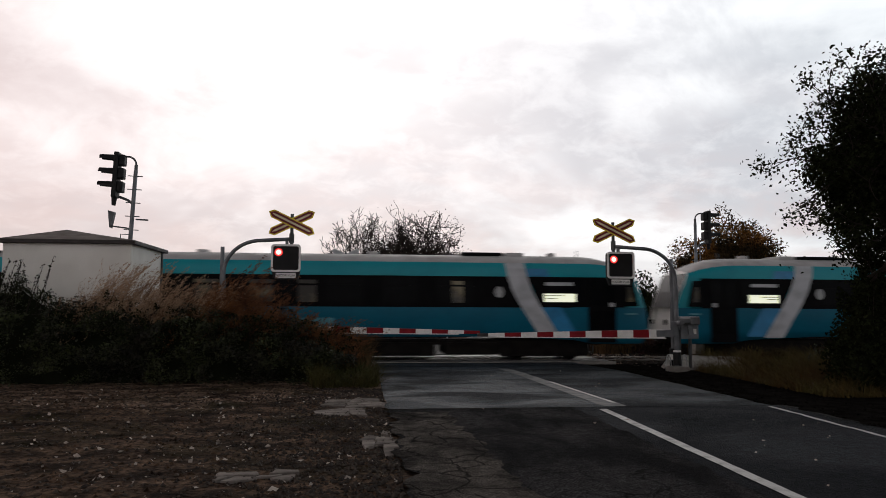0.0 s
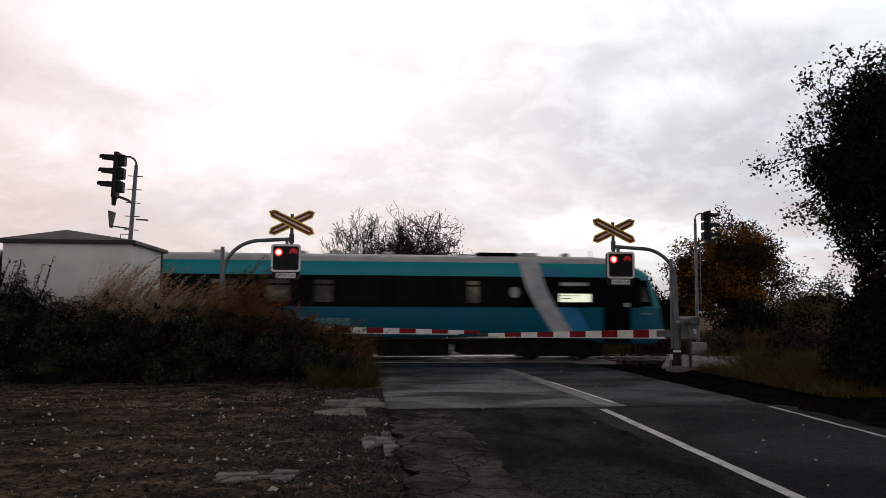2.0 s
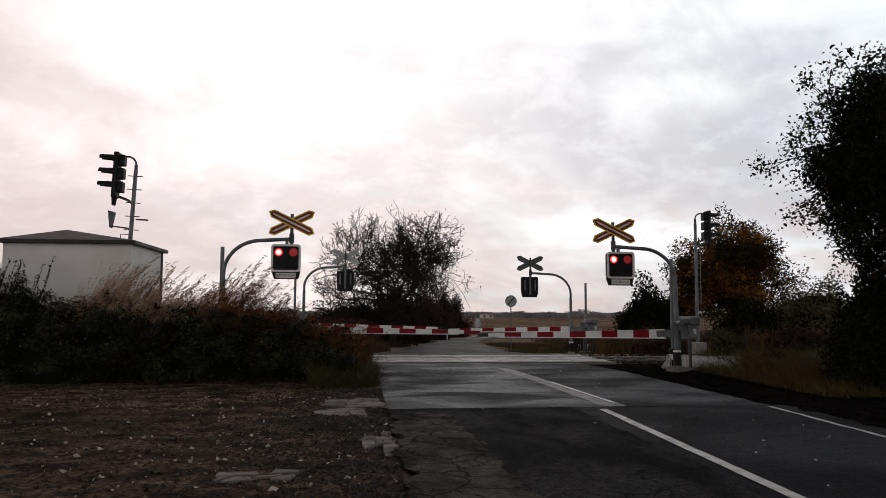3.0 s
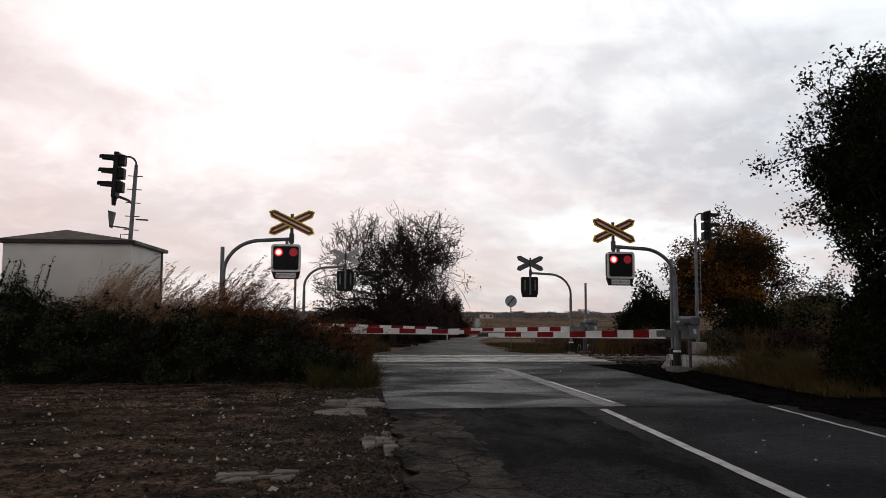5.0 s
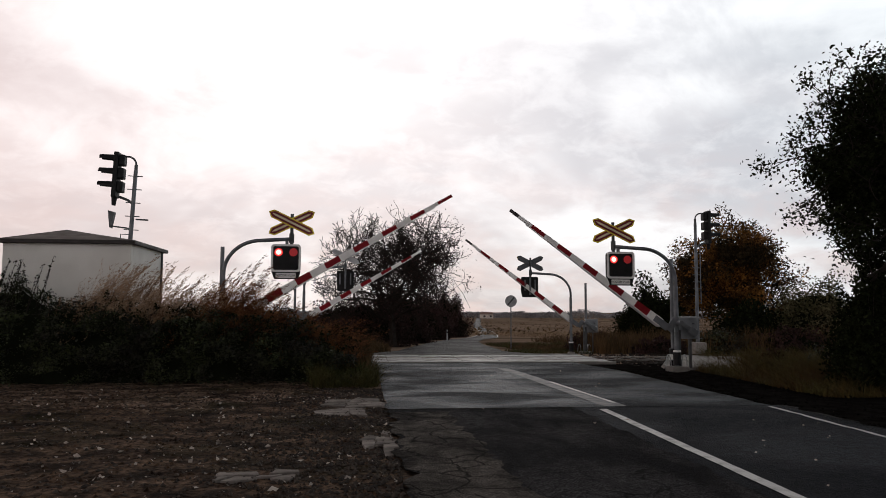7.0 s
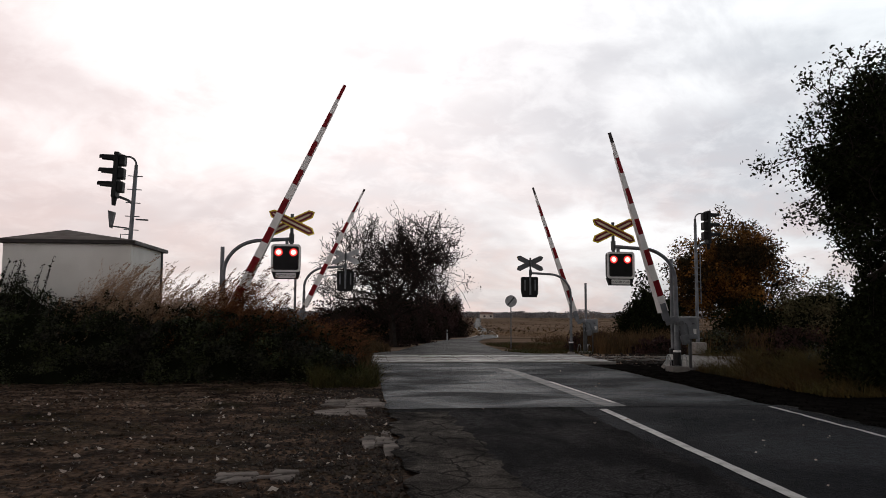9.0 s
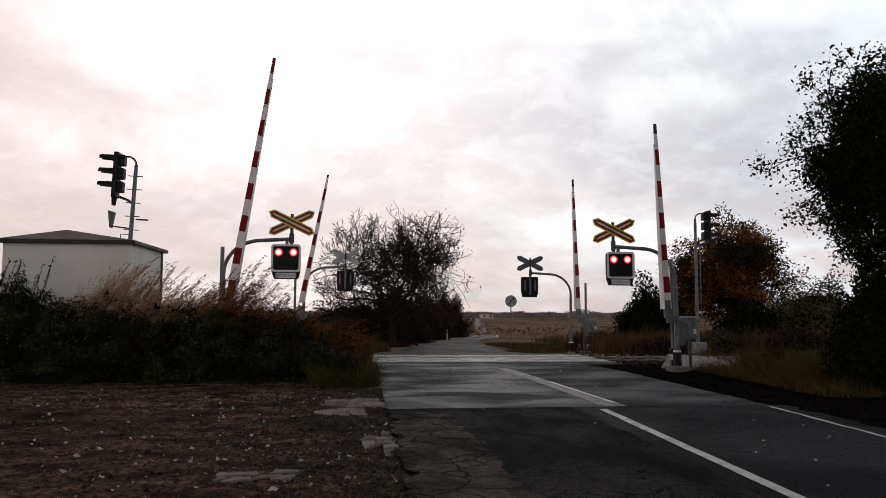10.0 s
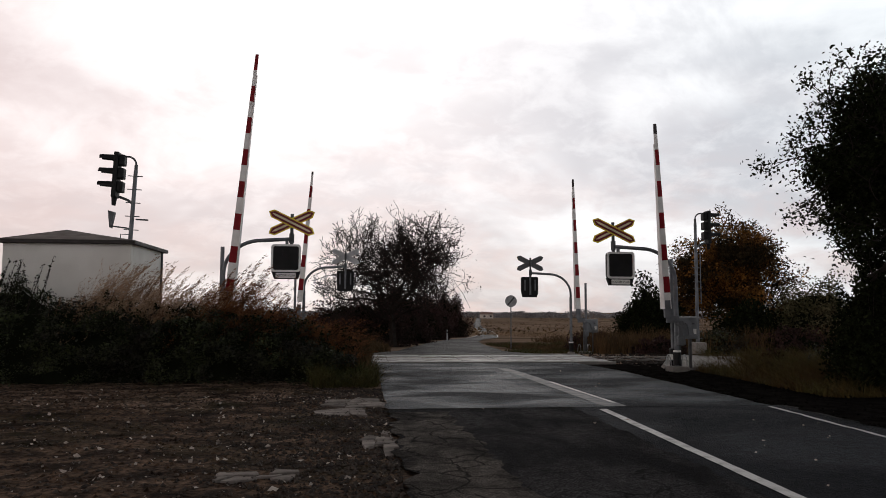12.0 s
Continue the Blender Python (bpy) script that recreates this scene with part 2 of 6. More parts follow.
M = dict(
    soil=earth_mat("soil", (0.130, 0.082, 0.054), (0.015, 0.009, 0.0065)),
    soil_dry=earth_mat("soil_dry", (0.250, 0.172, 0.126), (0.055, 0.036, 0.026)),
    field=mat("field", (0.30, 0.22, 0.165), (0.11, 0.078, 0.052), rough=1.0, scale=0.09, fine=3, stretch=(0.5, 1.4, 1), bump=0.8, dist=0.05, spec=0.0),
    old_asphalt=asphalt("old_asphalt", (0.042, 0.041, 0.042), (0.009, 0.009, 0.0105), 0.95, 0.9, 1.1, 0.02, 0.02, (1, 0.5, 1)),
    lane_asphalt=asphalt("lane_asphalt", (0.030, 0.034, 0.041), (0.013, 0.015, 0.019), 0.8, 0.92, 0.55, -0.16, 0.06, (0.7, 0.8, 1)),
    edge_asphalt=asphalt("edge_asphalt", (0.105, 0.094, 0.084), (0.030, 0.027, 0.025), 1.0, 0.95, 1.4, 0.5, 0.02, (1, 0.7, 1)),
    far_asphalt=asphalt("far_asphalt", (0.085, 0.083, 0.084), (0.05, 0.049, 0.05), 0.7, 0.85, 0.4, -0.2, 0.15, (1, 0.5, 1)),
    outer_asphalt=asphalt("outer_asphalt", (0.030, 0.040, 0.052), (0.012, 0.0155, 0.020), 0.62, 0.92, 0.7, -0.12, 0.14, (0.55, 1.0, 1)),
    new_asphalt=asphalt("new_asphalt", (0.033, 0.047, 0.063), (0.011, 0.015, 0.020), 0.55, 0.9, 0.7, -0.12, 0.25, (0.55, 1.15, 1)),
    # dark shoulder soil, with the roadside tree's shade painted into the colour
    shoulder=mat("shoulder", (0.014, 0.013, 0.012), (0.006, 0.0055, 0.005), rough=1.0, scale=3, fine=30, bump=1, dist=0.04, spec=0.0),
    ballast=mat("ballast", (0.045, 0.038, 0.034), (0.022, 0.019, 0.017), rough=0.95, island=0.4, spec=0.1),
    line=mat("line", (0.58, 0.58, 0.57), (0.27, 0.27, 0.27), rough=0.6, scale=6, fine=80, bump=0.3, contrast=(0.45, 0.75)),
    worn_line=mat("worn_line", (0.085, 0.09, 0.098), (0.038, 0.041, 0.046), rough=0.6, scale=5, fine=80, bump=0.3, contrast=(0.3, 0.7)),
    concrete=mat("concrete", (0.30, 0.28, 0.26), (0.19, 0.18, 0.165), rough=0.8, scale=2, fine=50, bump=0.4, obrand=0.15),
    old_slab=mat("old_slab", (0.23, 0.20, 0.18), (0.12, 0.105, 0.095), rough=0.9, scale=5, fine=50, bump=0.6, obrand=0.3, spec=0.1),
    deck=mat("deck", (0.13, 0.128, 0.125), (0.055, 0.055, 0.056), rough=0.5, rough2=0.75, scale=0.9, fine=60, bump=0.4, obrand=0.15),
    rail=mat("rail", (0.30, 0.27, 0.25), (0.18, 0.13, 0.10), rough=0.35, metal=0.9, scale=5),
    render=mat("render", (0.80, 0.78, 0.73), (0.70, 0.68, 0.63), rough=0.9, scale=1.2, fine=120, bump=0.25, spec=0.2),
    roofing=mat("roofing", (0.16, 0.13, 0.115), (0.11, 0.09, 0.08), rough=0.85, scale=3, fine=50, bump=0.5),
    fascia=mat("fascia", (0.035, 0.028, 0.026), rough=0.6),
    steel=mat("steel", (0.20, 0.21, 0.225), (0.13, 0.14, 0.15), rough=0.5, metal=0.55, scale=4, fine=90, bump=0.1),
    dark_steel=mat("dark_steel", (0.10, 0.105, 0.11), (0.06, 0.065, 0.07), rough=0.5, metal=0.4, scale=4),
    housing=mat("housing", (0.27, 0.29, 0.315), (0.19, 0.205, 0.22), rough=0.5, metal=0.2, scale=3),
    black=mat("black", (0.008, 0.008, 0.009), rough=0.55, bump=0.05, spec=0.3),
    white=mat("white", (0.86, 0.86, 0.84), (0.74, 0.74, 0.72), rough=0.5, scale=6, bump=0.05),
    boom_white=mat("boom_white", (0.86, 0.85, 0.83), (0.76, 0.75, 0.73), rough=0.45, scale=5, bump=0.05),
    boom_red=mat("boom_red", (0.25, 0.006, 0.012), (0.18, 0.005, 0.010), rough=0.5, spec=0.2, scale=5, bump=0.05),
    tip=mat("tip", (0.03, 0.02, 0.02), rough=0.5),
    yellow=mat("yellow", (0.88, 0.70, 0.05), (0.78, 0.60, 0.05), rough=0.5, scale=5, bump=0.05),
    sign_red=mat("sign_red", (0.20, 0.012, 0.014), rough=0.5, bump=0.05),
    cream=mat("cream", (0.85, 0.72, 0.52), rough=0.5, bump=0.05),
    board_back=mat("board_back", (0.13, 0.135, 0.145), rough=0.6, metal=0.2, bump=0.05),
    pale_board=mat("pale_board", (0.42, 0.43, 0.44), rough=0.5, metal=0.2, bump=0.05),
    bark=mat("bark", (0.035, 0.028, 0.024), (0.02, 0.016, 0.014), rough=0.95, scale=6, fine=40, bump=0.8, spec=0.1),
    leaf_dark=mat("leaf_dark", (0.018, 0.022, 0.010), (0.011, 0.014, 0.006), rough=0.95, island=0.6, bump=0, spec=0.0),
    leaf_bramble=mat("leaf_bramble", (0.034, 0.041, 0.014), (0.014, 0.012, 0.007), rough=0.45, island=0.98, bump=0, spec=0.3, scale=0.9, contrast=(0.40, 0.60)),
    leaf_autumn=mat("leaf_autumn", (0.034, 0.024, 0.011), (0.24, 0.105, 0.024), rough=0.85, island=0.6, bump=0, scale=0.5, spec=0.05, contrast=(0.46, 0.66)),
    leaf_sage=mat("leaf_sage", (0.115, 0.100, 0.055), (0.050, 0.050, 0.022), rough=0.8, island=0.6, bump=0, scale=0.7, spec=0.1),
    leaf_russet=mat("leaf_russet", (0.055, 0.026, 0.024), (0.030, 0.020, 0.016), rough=0.8, island=0.5, bump=0, scale=0.5, spec=0.2),
    grass_tan=mat("grass_tan", (0.52, 0.37, 0.25), (0.24, 0.14, 0.085), rough=0.9, island=0.35, bump=0, spec=0.1),
    grass_rust=mat("grass_rust", (0.24, 0.105, 0.045), (0.06, 0.026, 0.016), rough=0.9, island=0.4, bump=0, spec=0.1),
    grass_green=mat("grass_green", (0.100, 0.090, 0.026), (0.070, 0.036, 0.013), rough=0.8, island=0.45, bump=0, scale=0.8, spec=0.2),
    grass_fresh=mat("grass_fresh", (0.046, 0.058, 0.014), (0.075, 0.055, 0.020), rough=0.8, island=0.45, bump=0, scale=0.8, spec=0.2),
    grass_field=mat("grass_field", (0.36, 0.26, 0.18), (0.17, 0.12, 0.07), rough=0.9, island=0.4, bump=0, scale=0.2, spec=0.05),
    # distant trees: aerial haze is painted in as pale grey
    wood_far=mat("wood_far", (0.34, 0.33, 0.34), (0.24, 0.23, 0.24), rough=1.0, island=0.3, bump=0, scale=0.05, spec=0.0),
    grass_dry=mat("grass_dry", (0.15, 0.090, 0.044), (0.045, 0.034, 0.017), rough=0.9, island=0.45, bump=0, scale=0.6, spec=0.1),
    # near-black that paints the shade inside hedge and bushes
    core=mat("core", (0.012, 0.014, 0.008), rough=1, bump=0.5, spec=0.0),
    teal=mat("teal", (0.001, 0.29, 0.35), (0.001, 0.25, 0.31), rough=0.35, scale=1.2, fine=20, bump=0.02, spec=0.3),
    petrol=mat("petrol", (0.003, 0.125, 0.20), (0.003, 0.11, 0.18), rough=0.35, scale=1.2, fine=20, bump=0.02, spec=0.25),
    skyblue=mat("skyblue", (0.015, 0.24, 0.50), rough=0.3, bump=0.02),
    stripe=mat("stripe", (0.55, 0.57, 0.60), rough=0.35, bump=0.02),
    roof_grey=mat("roof_grey", (0.50, 0.49, 0.49), (0.38, 0.37, 0.37), rough=0.6, scale=2, bump=0.1),
    glass=mat("glass", (0.006, 0.007, 0.008), rough=0.12, bump=0, spec=0.045),
    # tan patches painted as daylight coming through the train
    daylight_view=mat("daylight_view", (0.22, 0.19, 0.12), (0.03, 0.027, 0.022), rough=0.25, scale=1.8, bump=0, contrast=(0.4, 0.55)),
    train_black=mat("train_black", (0.007, 0.007, 0.008), rough=0.4, bump=0.02, spec=0.03),
    underframe=mat("underframe", (0.014, 0.012, 0.011), (0.007, 0.006, 0.006), rough=0.9, spec=0.1),
    rubber=mat("rubber", (0.012, 0.012, 0.013), rough=0.8),
    chip=mat("chip", (0.62, 0.55, 0.48), (0.30, 0.24, 0.20), rough=0.8, island=0.5, bump=0),
    stone=mat("stone", (0.055, 0.040, 0.030), (0.018, 0.013, 0.010), rough=0.9, island=0.5, bump=0.2),
    roof_tile=mat("roof_tile", (0.27, 0.16, 0.13), rough=0.9),
    house_wall=mat("house_wall", (0.72, 0.64, 0.57), rough=0.9),
    lamp_red=glow("lamp_red", (1.0, 0.11, 0.09), 11.0),
    lamp_dim=glow("lamp_dim", (1.0, 0.05, 0.06), 0.09),
    lamp_mid=glow("lamp_mid", (1.0, 0.07, 0.06), 3.2),
    lamp_rim=glow("lamp_rim", (1.0, 0.03, 0.03), 0.6),
    display=glow("display", (0.92, 0.95, 0.72), 0.85),
)


# ---------------------------------------------------------------- mesh helpers
def put(name, me, material, parent=None, label="", m=None):
    ob = new(name, me)
    if material is not None:
        me.materials.append(material)
    if parent is not None:
        ob.parent = parent
    if m is not None:
        ob.matrix_basis = m
    if label:
        ob["label"] = label
    return ob


def part(name, bm, material, parent=None, label="", m=None, smooth=False):
    me = bpy.data.meshes.new(name)
    bm.to_mesh(me)
    bm.free()
    if smooth:
        me.polygons.foreach_set("use_smooth", [True] * len(me.polygons))
    return put(name, me, material, parent, label, m)


def raw(name, verts, faces, material, parent=None, label="", smooth=False):
    me = bpy.data.meshes.new(name)
    me.from_pydata([tuple(v) for v in np.asarray(verts, float).tolist()], [], np.asarray(faces).tolist() if isinstance(faces, np.ndarray) else faces)
    if smooth:
        me.polygons.foreach_set("use_smooth", [True] * len(me.polygons))
    return put(name, me, material, parent, label)


def box(bm, x, y, z, sx, sy, sz, bevel=0.0, turn=None):
    m = Matrix.Translation((x, y, z)) @ (turn or Matrix.Identity(4)) @ Matrix.Diagonal((sx, sy, sz, 1))
    vs = bmesh.ops.create_cube(bm, size=1, matrix=m)["verts"]
    if bevel:
        es = list({e for v in vs for e in v.link_edges})
        bmesh.ops.bevel(bm, geom=es, offset=bevel, segments=2, affect="EDGES", profile=0.6)
    return bm


def boxed(x, y, z, sx, sy, sz, bevel=0.0, turn=None):
    return box(bmesh.new(), x, y, z, sx, sy, sz, bevel, turn)


def rod(bm, p, q, r, r2=None, n=12):
    p, q = Vector(p), Vector(q)
    d = q - p
    m = Matrix.Translation((p + q) / 2) @ d.to_track_quat("Z", "Y").to_matrix().to_4x4()
    bmesh.ops.create_cone(bm, cap_ends=True, segments=n, radius1=r, radius2=r if r2 is None else r2, depth=d.length, matrix=m)
    return bm


def rodded(p, q, r, r2=None, n=12):
    return rod(bmesh.new(), p, q, r, r2, n)


def pipe(bm, pts, r, n=10):
    pts = [Vector(p) for p in pts]
    rings = []
    for i, p in enumerate(pts):
        d = (pts[min(i + 1, len(pts) - 1)] - pts[max(i - 1, 0)]).normalized()
        s = Vector((0, 1, 0)) if abs(d.y) < 0.9 else Vector((1, 0, 0))
        u = d.cross(s).normalized()
        v = d.cross(u)
        rings.append([bm.verts.new(p + r * (math.cos(2 * math.pi * k / n) * u + math.sin(2 * math.pi * k / n) * v)) for k in range(n)])
    for a, b in zip(rings, rings[1:]):
        for k in range(n):
            bm.faces.new((a[k], a[(k + 1) % n], b[(k + 1) % n], b[k]))
    bm.faces.new(rings[0][::-1])
    bm.faces.new(rings[-1])
    bmesh.ops.recalc_face_normals(bm, faces=bm.faces)
    return bm


def outline(bm, pts, thick, m=None):
    """A plate from a flat outline in x and z, its front at y = 0 and its back at y = thick."""
    a = [bm.verts.new((x, 0, z)) for x, z in pts]
    b = [bm.verts.new((x, thick, z)) for x, z in pts]
    bm.faces.new(a)
    bm.faces.new(b[::-1])
    n = len(pts)
    for i in range(n):
        bm.faces.new((a[i], b[i], b[(i + 1) % n], a[(i + 1) % n]))
    bmesh.ops.recalc_face_normals(bm, faces=bm.faces)
    if m is not None:
        bm.transform(m)
    return bm


def unit(rng, n):
    v = rng.normal(size=(n, 3))
    return v / np.linalg.norm(v, axis=1)[:, None]


def leaves(P, size, rng, flat=0.0, slim=0.55, along=None):
    """Two-faced leaves, folded along the middle: verts and faces."""
    n = len(P)
    a = unit(rng, n) if along is None else along + 0.45 * unit(rng, n)
    a[:, 2] *= 1 - flat
    a /= np.linalg.norm(a, axis=1)[:, None]
    b = np.cross(a, unit(rng, n))
    b /= np.linalg.norm(b, axis=1)[:, None]
    c = np.cross(a, b)
    s = (size * rng.uniform(0.6, 1.3, n))[:, None]
    V = np.stack([P - a * s, P + b * s * slim + c * s * 0.18, P + a * s, P - b * s * slim + c * s * 0.18], 1).reshape(-1, 3)
    i = np.arange(n)[:, None] * 4
    F = np.concatenate([i + [0, 1, 2], i + [0, 2, 3]])
    return V, F


def blades(B, H, lean, width, rng, segs=3):
    """Bent, tapered blades standing on the points B: verts and faces, and the tips."""
    n = len(B)
    ang = rng.uniform(0, 2 * math.pi, n)
    d = np.stack([np.cos(ang), np.sin(ang), np.zeros(n)], 1) * (lean * rng.uniform(0.2, 1.4, n))[:, None]
    if lean_bias is not None:
        d = d + np.array(lean_bias) * H[:, None]
    ang2 = rng.uniform(0, math.pi, n)
    w = np.stack([np.cos(ang2), np.sin(ang2), np.zeros(n)], 1)
    rows = []
    for k in range(segs + 1):
        f = k / segs
        c = B + d * f ** 2 + np.stack([np.zeros(n), np.zeros(n), H * f * (1 - 0.12 * f)], 1)
        ww = w * (width * (1 - f * 0.85))
        rows += [c - ww, c + ww]
    V = np.stack(rows, 1).reshape(-1, 3)
    m = 2 * (segs + 1)
    i = np.arange(n)[:, None] * m
    F = np.concatenate([i + [2 * k, 2 * k + 1, 2 * k + 3, 2 * k + 2] for k in range(segs)])
    tips = B + d + np.stack([np.zeros(n), np.zeros(n), H * 0.88], 1)
    return V, F, tips, d


lean_bias = None


def tubes(segs, n=4):
    """Tapered limbs from rows of start, end and the two radii."""
    S = np.array([(*a, *b, r, q) for a, b, r, q in segs])
    p, q, r0, r1 = S[:, 0:3], S[:, 3:6], S[:, 6], S[:, 7]
    d = q - p
    d /= np.linalg.norm(d, axis=1)[:, None] + 1e-9
    h = np.where(np.abs(d[:, 2:3]) < 0.9, np.array([[0, 0, 1.0]]), np.array([[1.0, 0, 0]]))
    u = np.cross(d, h)
    u /= np.linalg.norm(u, axis=1)[:, None]
    v = np.cross(d, u)
    V = []
    for c, r in ((p, r0), (q, r1)):
        for k in range(n):
            t = 2 * math.pi * k / n
            V.append(c + r[:, None] * (math.cos(t) * u + math.sin(t) * v))
    V = np.stack(V, 1).reshape(-1, 3)
    i = np.arange(len(S))[:, None] * 2 * n
    F = np.concatenate([i + [k, (k + 1) % n, n + (k + 1) % n, n + k] for k in range(n)])
    return V, F


TWIG, WIGGLE = 0.006, 0.16


def grow(rng, p, d, length, r, depth, segs, tips, spread=0.6, up=0.15, kids=(2, 4)):
    """A limb that bends as it goes and forks at its end and along it."""
    p, d = np.array(p, float), np.array(d, float)
    steps = 3
    for k in range(steps):
        d = d + rng.normal(size=3) * WIGGLE + np.array([0, 0, up * 0.3])
        d /= np.linalg.norm(d)
        q = p + d * length / steps
        r2 = r * 0.86
        segs.append((p, q, max(r, TWIG), max(r2, TWIG * 0.8)))
        if depth > 0 and k < steps - 1 and rng.random() < 0.75:
            e = d + rng.normal(size=3) * spread
            e[2] += up
            grow(rng, q, e / np.linalg.norm(e), length * rng.uniform(0.5, 0.75), r2 * 0.6, depth - 1, segs, tips, spread, up, kids)
        p, r = q, r2
    tips.append((p, depth))
    if depth > 0:
        for _ in range(rng.integers(*kids)):
            e = d + rng.normal(size=3) * spread
            e[2] += up
            grow(rng, p, e / np.linalg.norm(e), length * rng.uniform(0.6, 0.85), r * 0.7, depth - 1, segs, tips, spread, up, kids)


def thing(name, label, category, m=None, group="", kind=""):
    ob = new(name)
    ob.empty_display_size = 0.2
    if m is not None:
        ob.matrix_basis = m
    return tagged(ob, label, category, group, kind)


def ground_z(y):
    return float(np.interp(y, [20, 25, 30, 34, 40, 65, 190, 300, 600, 4000], [0, -0.1, -0.1, -0.25, -0.5, -1.05, -4.0, -5.1, -4.0, -3.5]))


# ---------------------------------------------------------------- ground and roads
ROAD_L, ROAD_R = 0.45, 7.45
TRACK_Y, RAIL_Z = 27.1, -0.07


def earth(x, y):
    """Ruts and clods of the trodden earth."""
    if x > 0.45:
        return 0.03
    return 0.03 + 0.035 * noise.fractal(Vector((x * 0.7, y * 0.7, 0)), 0.8, 2, 3) + 0.013 * noise.fractal(Vector((x * 3.1, y * 2.3, 5)), 0.9, 2, 3) + 0.02 * min(0, noise.noise(Vector((x * 0.5, y * 1.6, 8))))


def build_ground():
    xs = np.unique(np.concatenate([np.linspace(-2500, -60, 12), np.linspace(-60, -14, 16), np.linspace(-14, -9, 30), np.linspace(-9, 1, 126), np.linspace(1, 14, 40), np.linspace(14, 60, 16), np.linspace(60, 2500, 12)]))
    ys = np.unique(np.concatenate([np.linspace(-400, -12, 8), np.linspace(-12, 4, 12), np.linspace(4, 18, 170), np.linspace(18, 26, 34), np.linspace(26, 70, 40), np.linspace(70, 400, 15), np.linspace(400, 4000, 19), np.array([30.0, 34, 40, 65, 190, 300, 600])]))
    V = []
    for y in ys:
        for x in xs:
            z = ground_z(y) - 0.05
            if x < 0.7 and 2 < y < 24 and x > -14:
                z += earth(x, y)
            elif abs(x - 4) > 5 and abs(y - TRACK_Y) > 4:
                lump = noise.noise(Vector((x * 0.15, y * 0.15, 3)))
                z += 0.08 * lump if y < 30 else -0.08 * abs(lump)
            V.append((x, y, z))
    nx = len(xs)
    F = [(j * nx + i, j * nx + i + 1, (j + 1) * nx + i + 1, (j + 1) * nx + i) for j in range(len(ys) - 1) for i in range(nx - 1)]
    g = raw("ground", V, F, M["field"], smooth=True)
    g.data.materials.append(M["soil"])
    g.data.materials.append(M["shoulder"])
    g.data.materials.append(M["soil_dry"])
    rng = random.Random(4)
    for p in g.data.polygons:
        c = p.center
        wob = 0.5 * noise.noise(Vector((c.x, c.y, 0)))
        if c.x < 0.7 and -14 < c.y < 18.5 + wob and c.x > -16 + 2 * wob:
            dry = c.y > 13.6 + 1.6 * noise.noise(Vector((c.x * 0.5, c.y * 0.4, 6))) + rng.uniform(-0.5, 0.5)
            p.material_index = 3 if dry else 1
        # dark verge out to below the tree, its shade painted in
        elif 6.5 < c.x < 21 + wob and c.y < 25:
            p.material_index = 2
    tagged(g, "brown trodden earth with dry grass field beyond", "ground", kind="structure")


def strip(name, rows, z, material, label, wob=0.0, kind="structure", cat="road", zfun=True, div=6):
    """A sheet between rows of y, left x and right x."""
    V, F = [], []
    for j, (y, a, b) in enumerate(rows):
        for i in range(div + 1):
            x = a + (b - a) * i / div
            if wob and i in (0, div):
                x += wob * noise.noise(Vector((y * 1.9, i, 4.0))) + wob * 0.5 * noise.noise(Vector((y * 6.1, i, 9.0)))
            V.append((x, y, z + (ground_z(y) if zfun else 0)))
        if j:
            for i in range(div):
                k = (j - 1) * (div + 1) + i
                F.append((k, k + 1, k + div + 2, k + div + 1))
    return tagged(raw(name, V, F, material), label, cat, kind=kind)


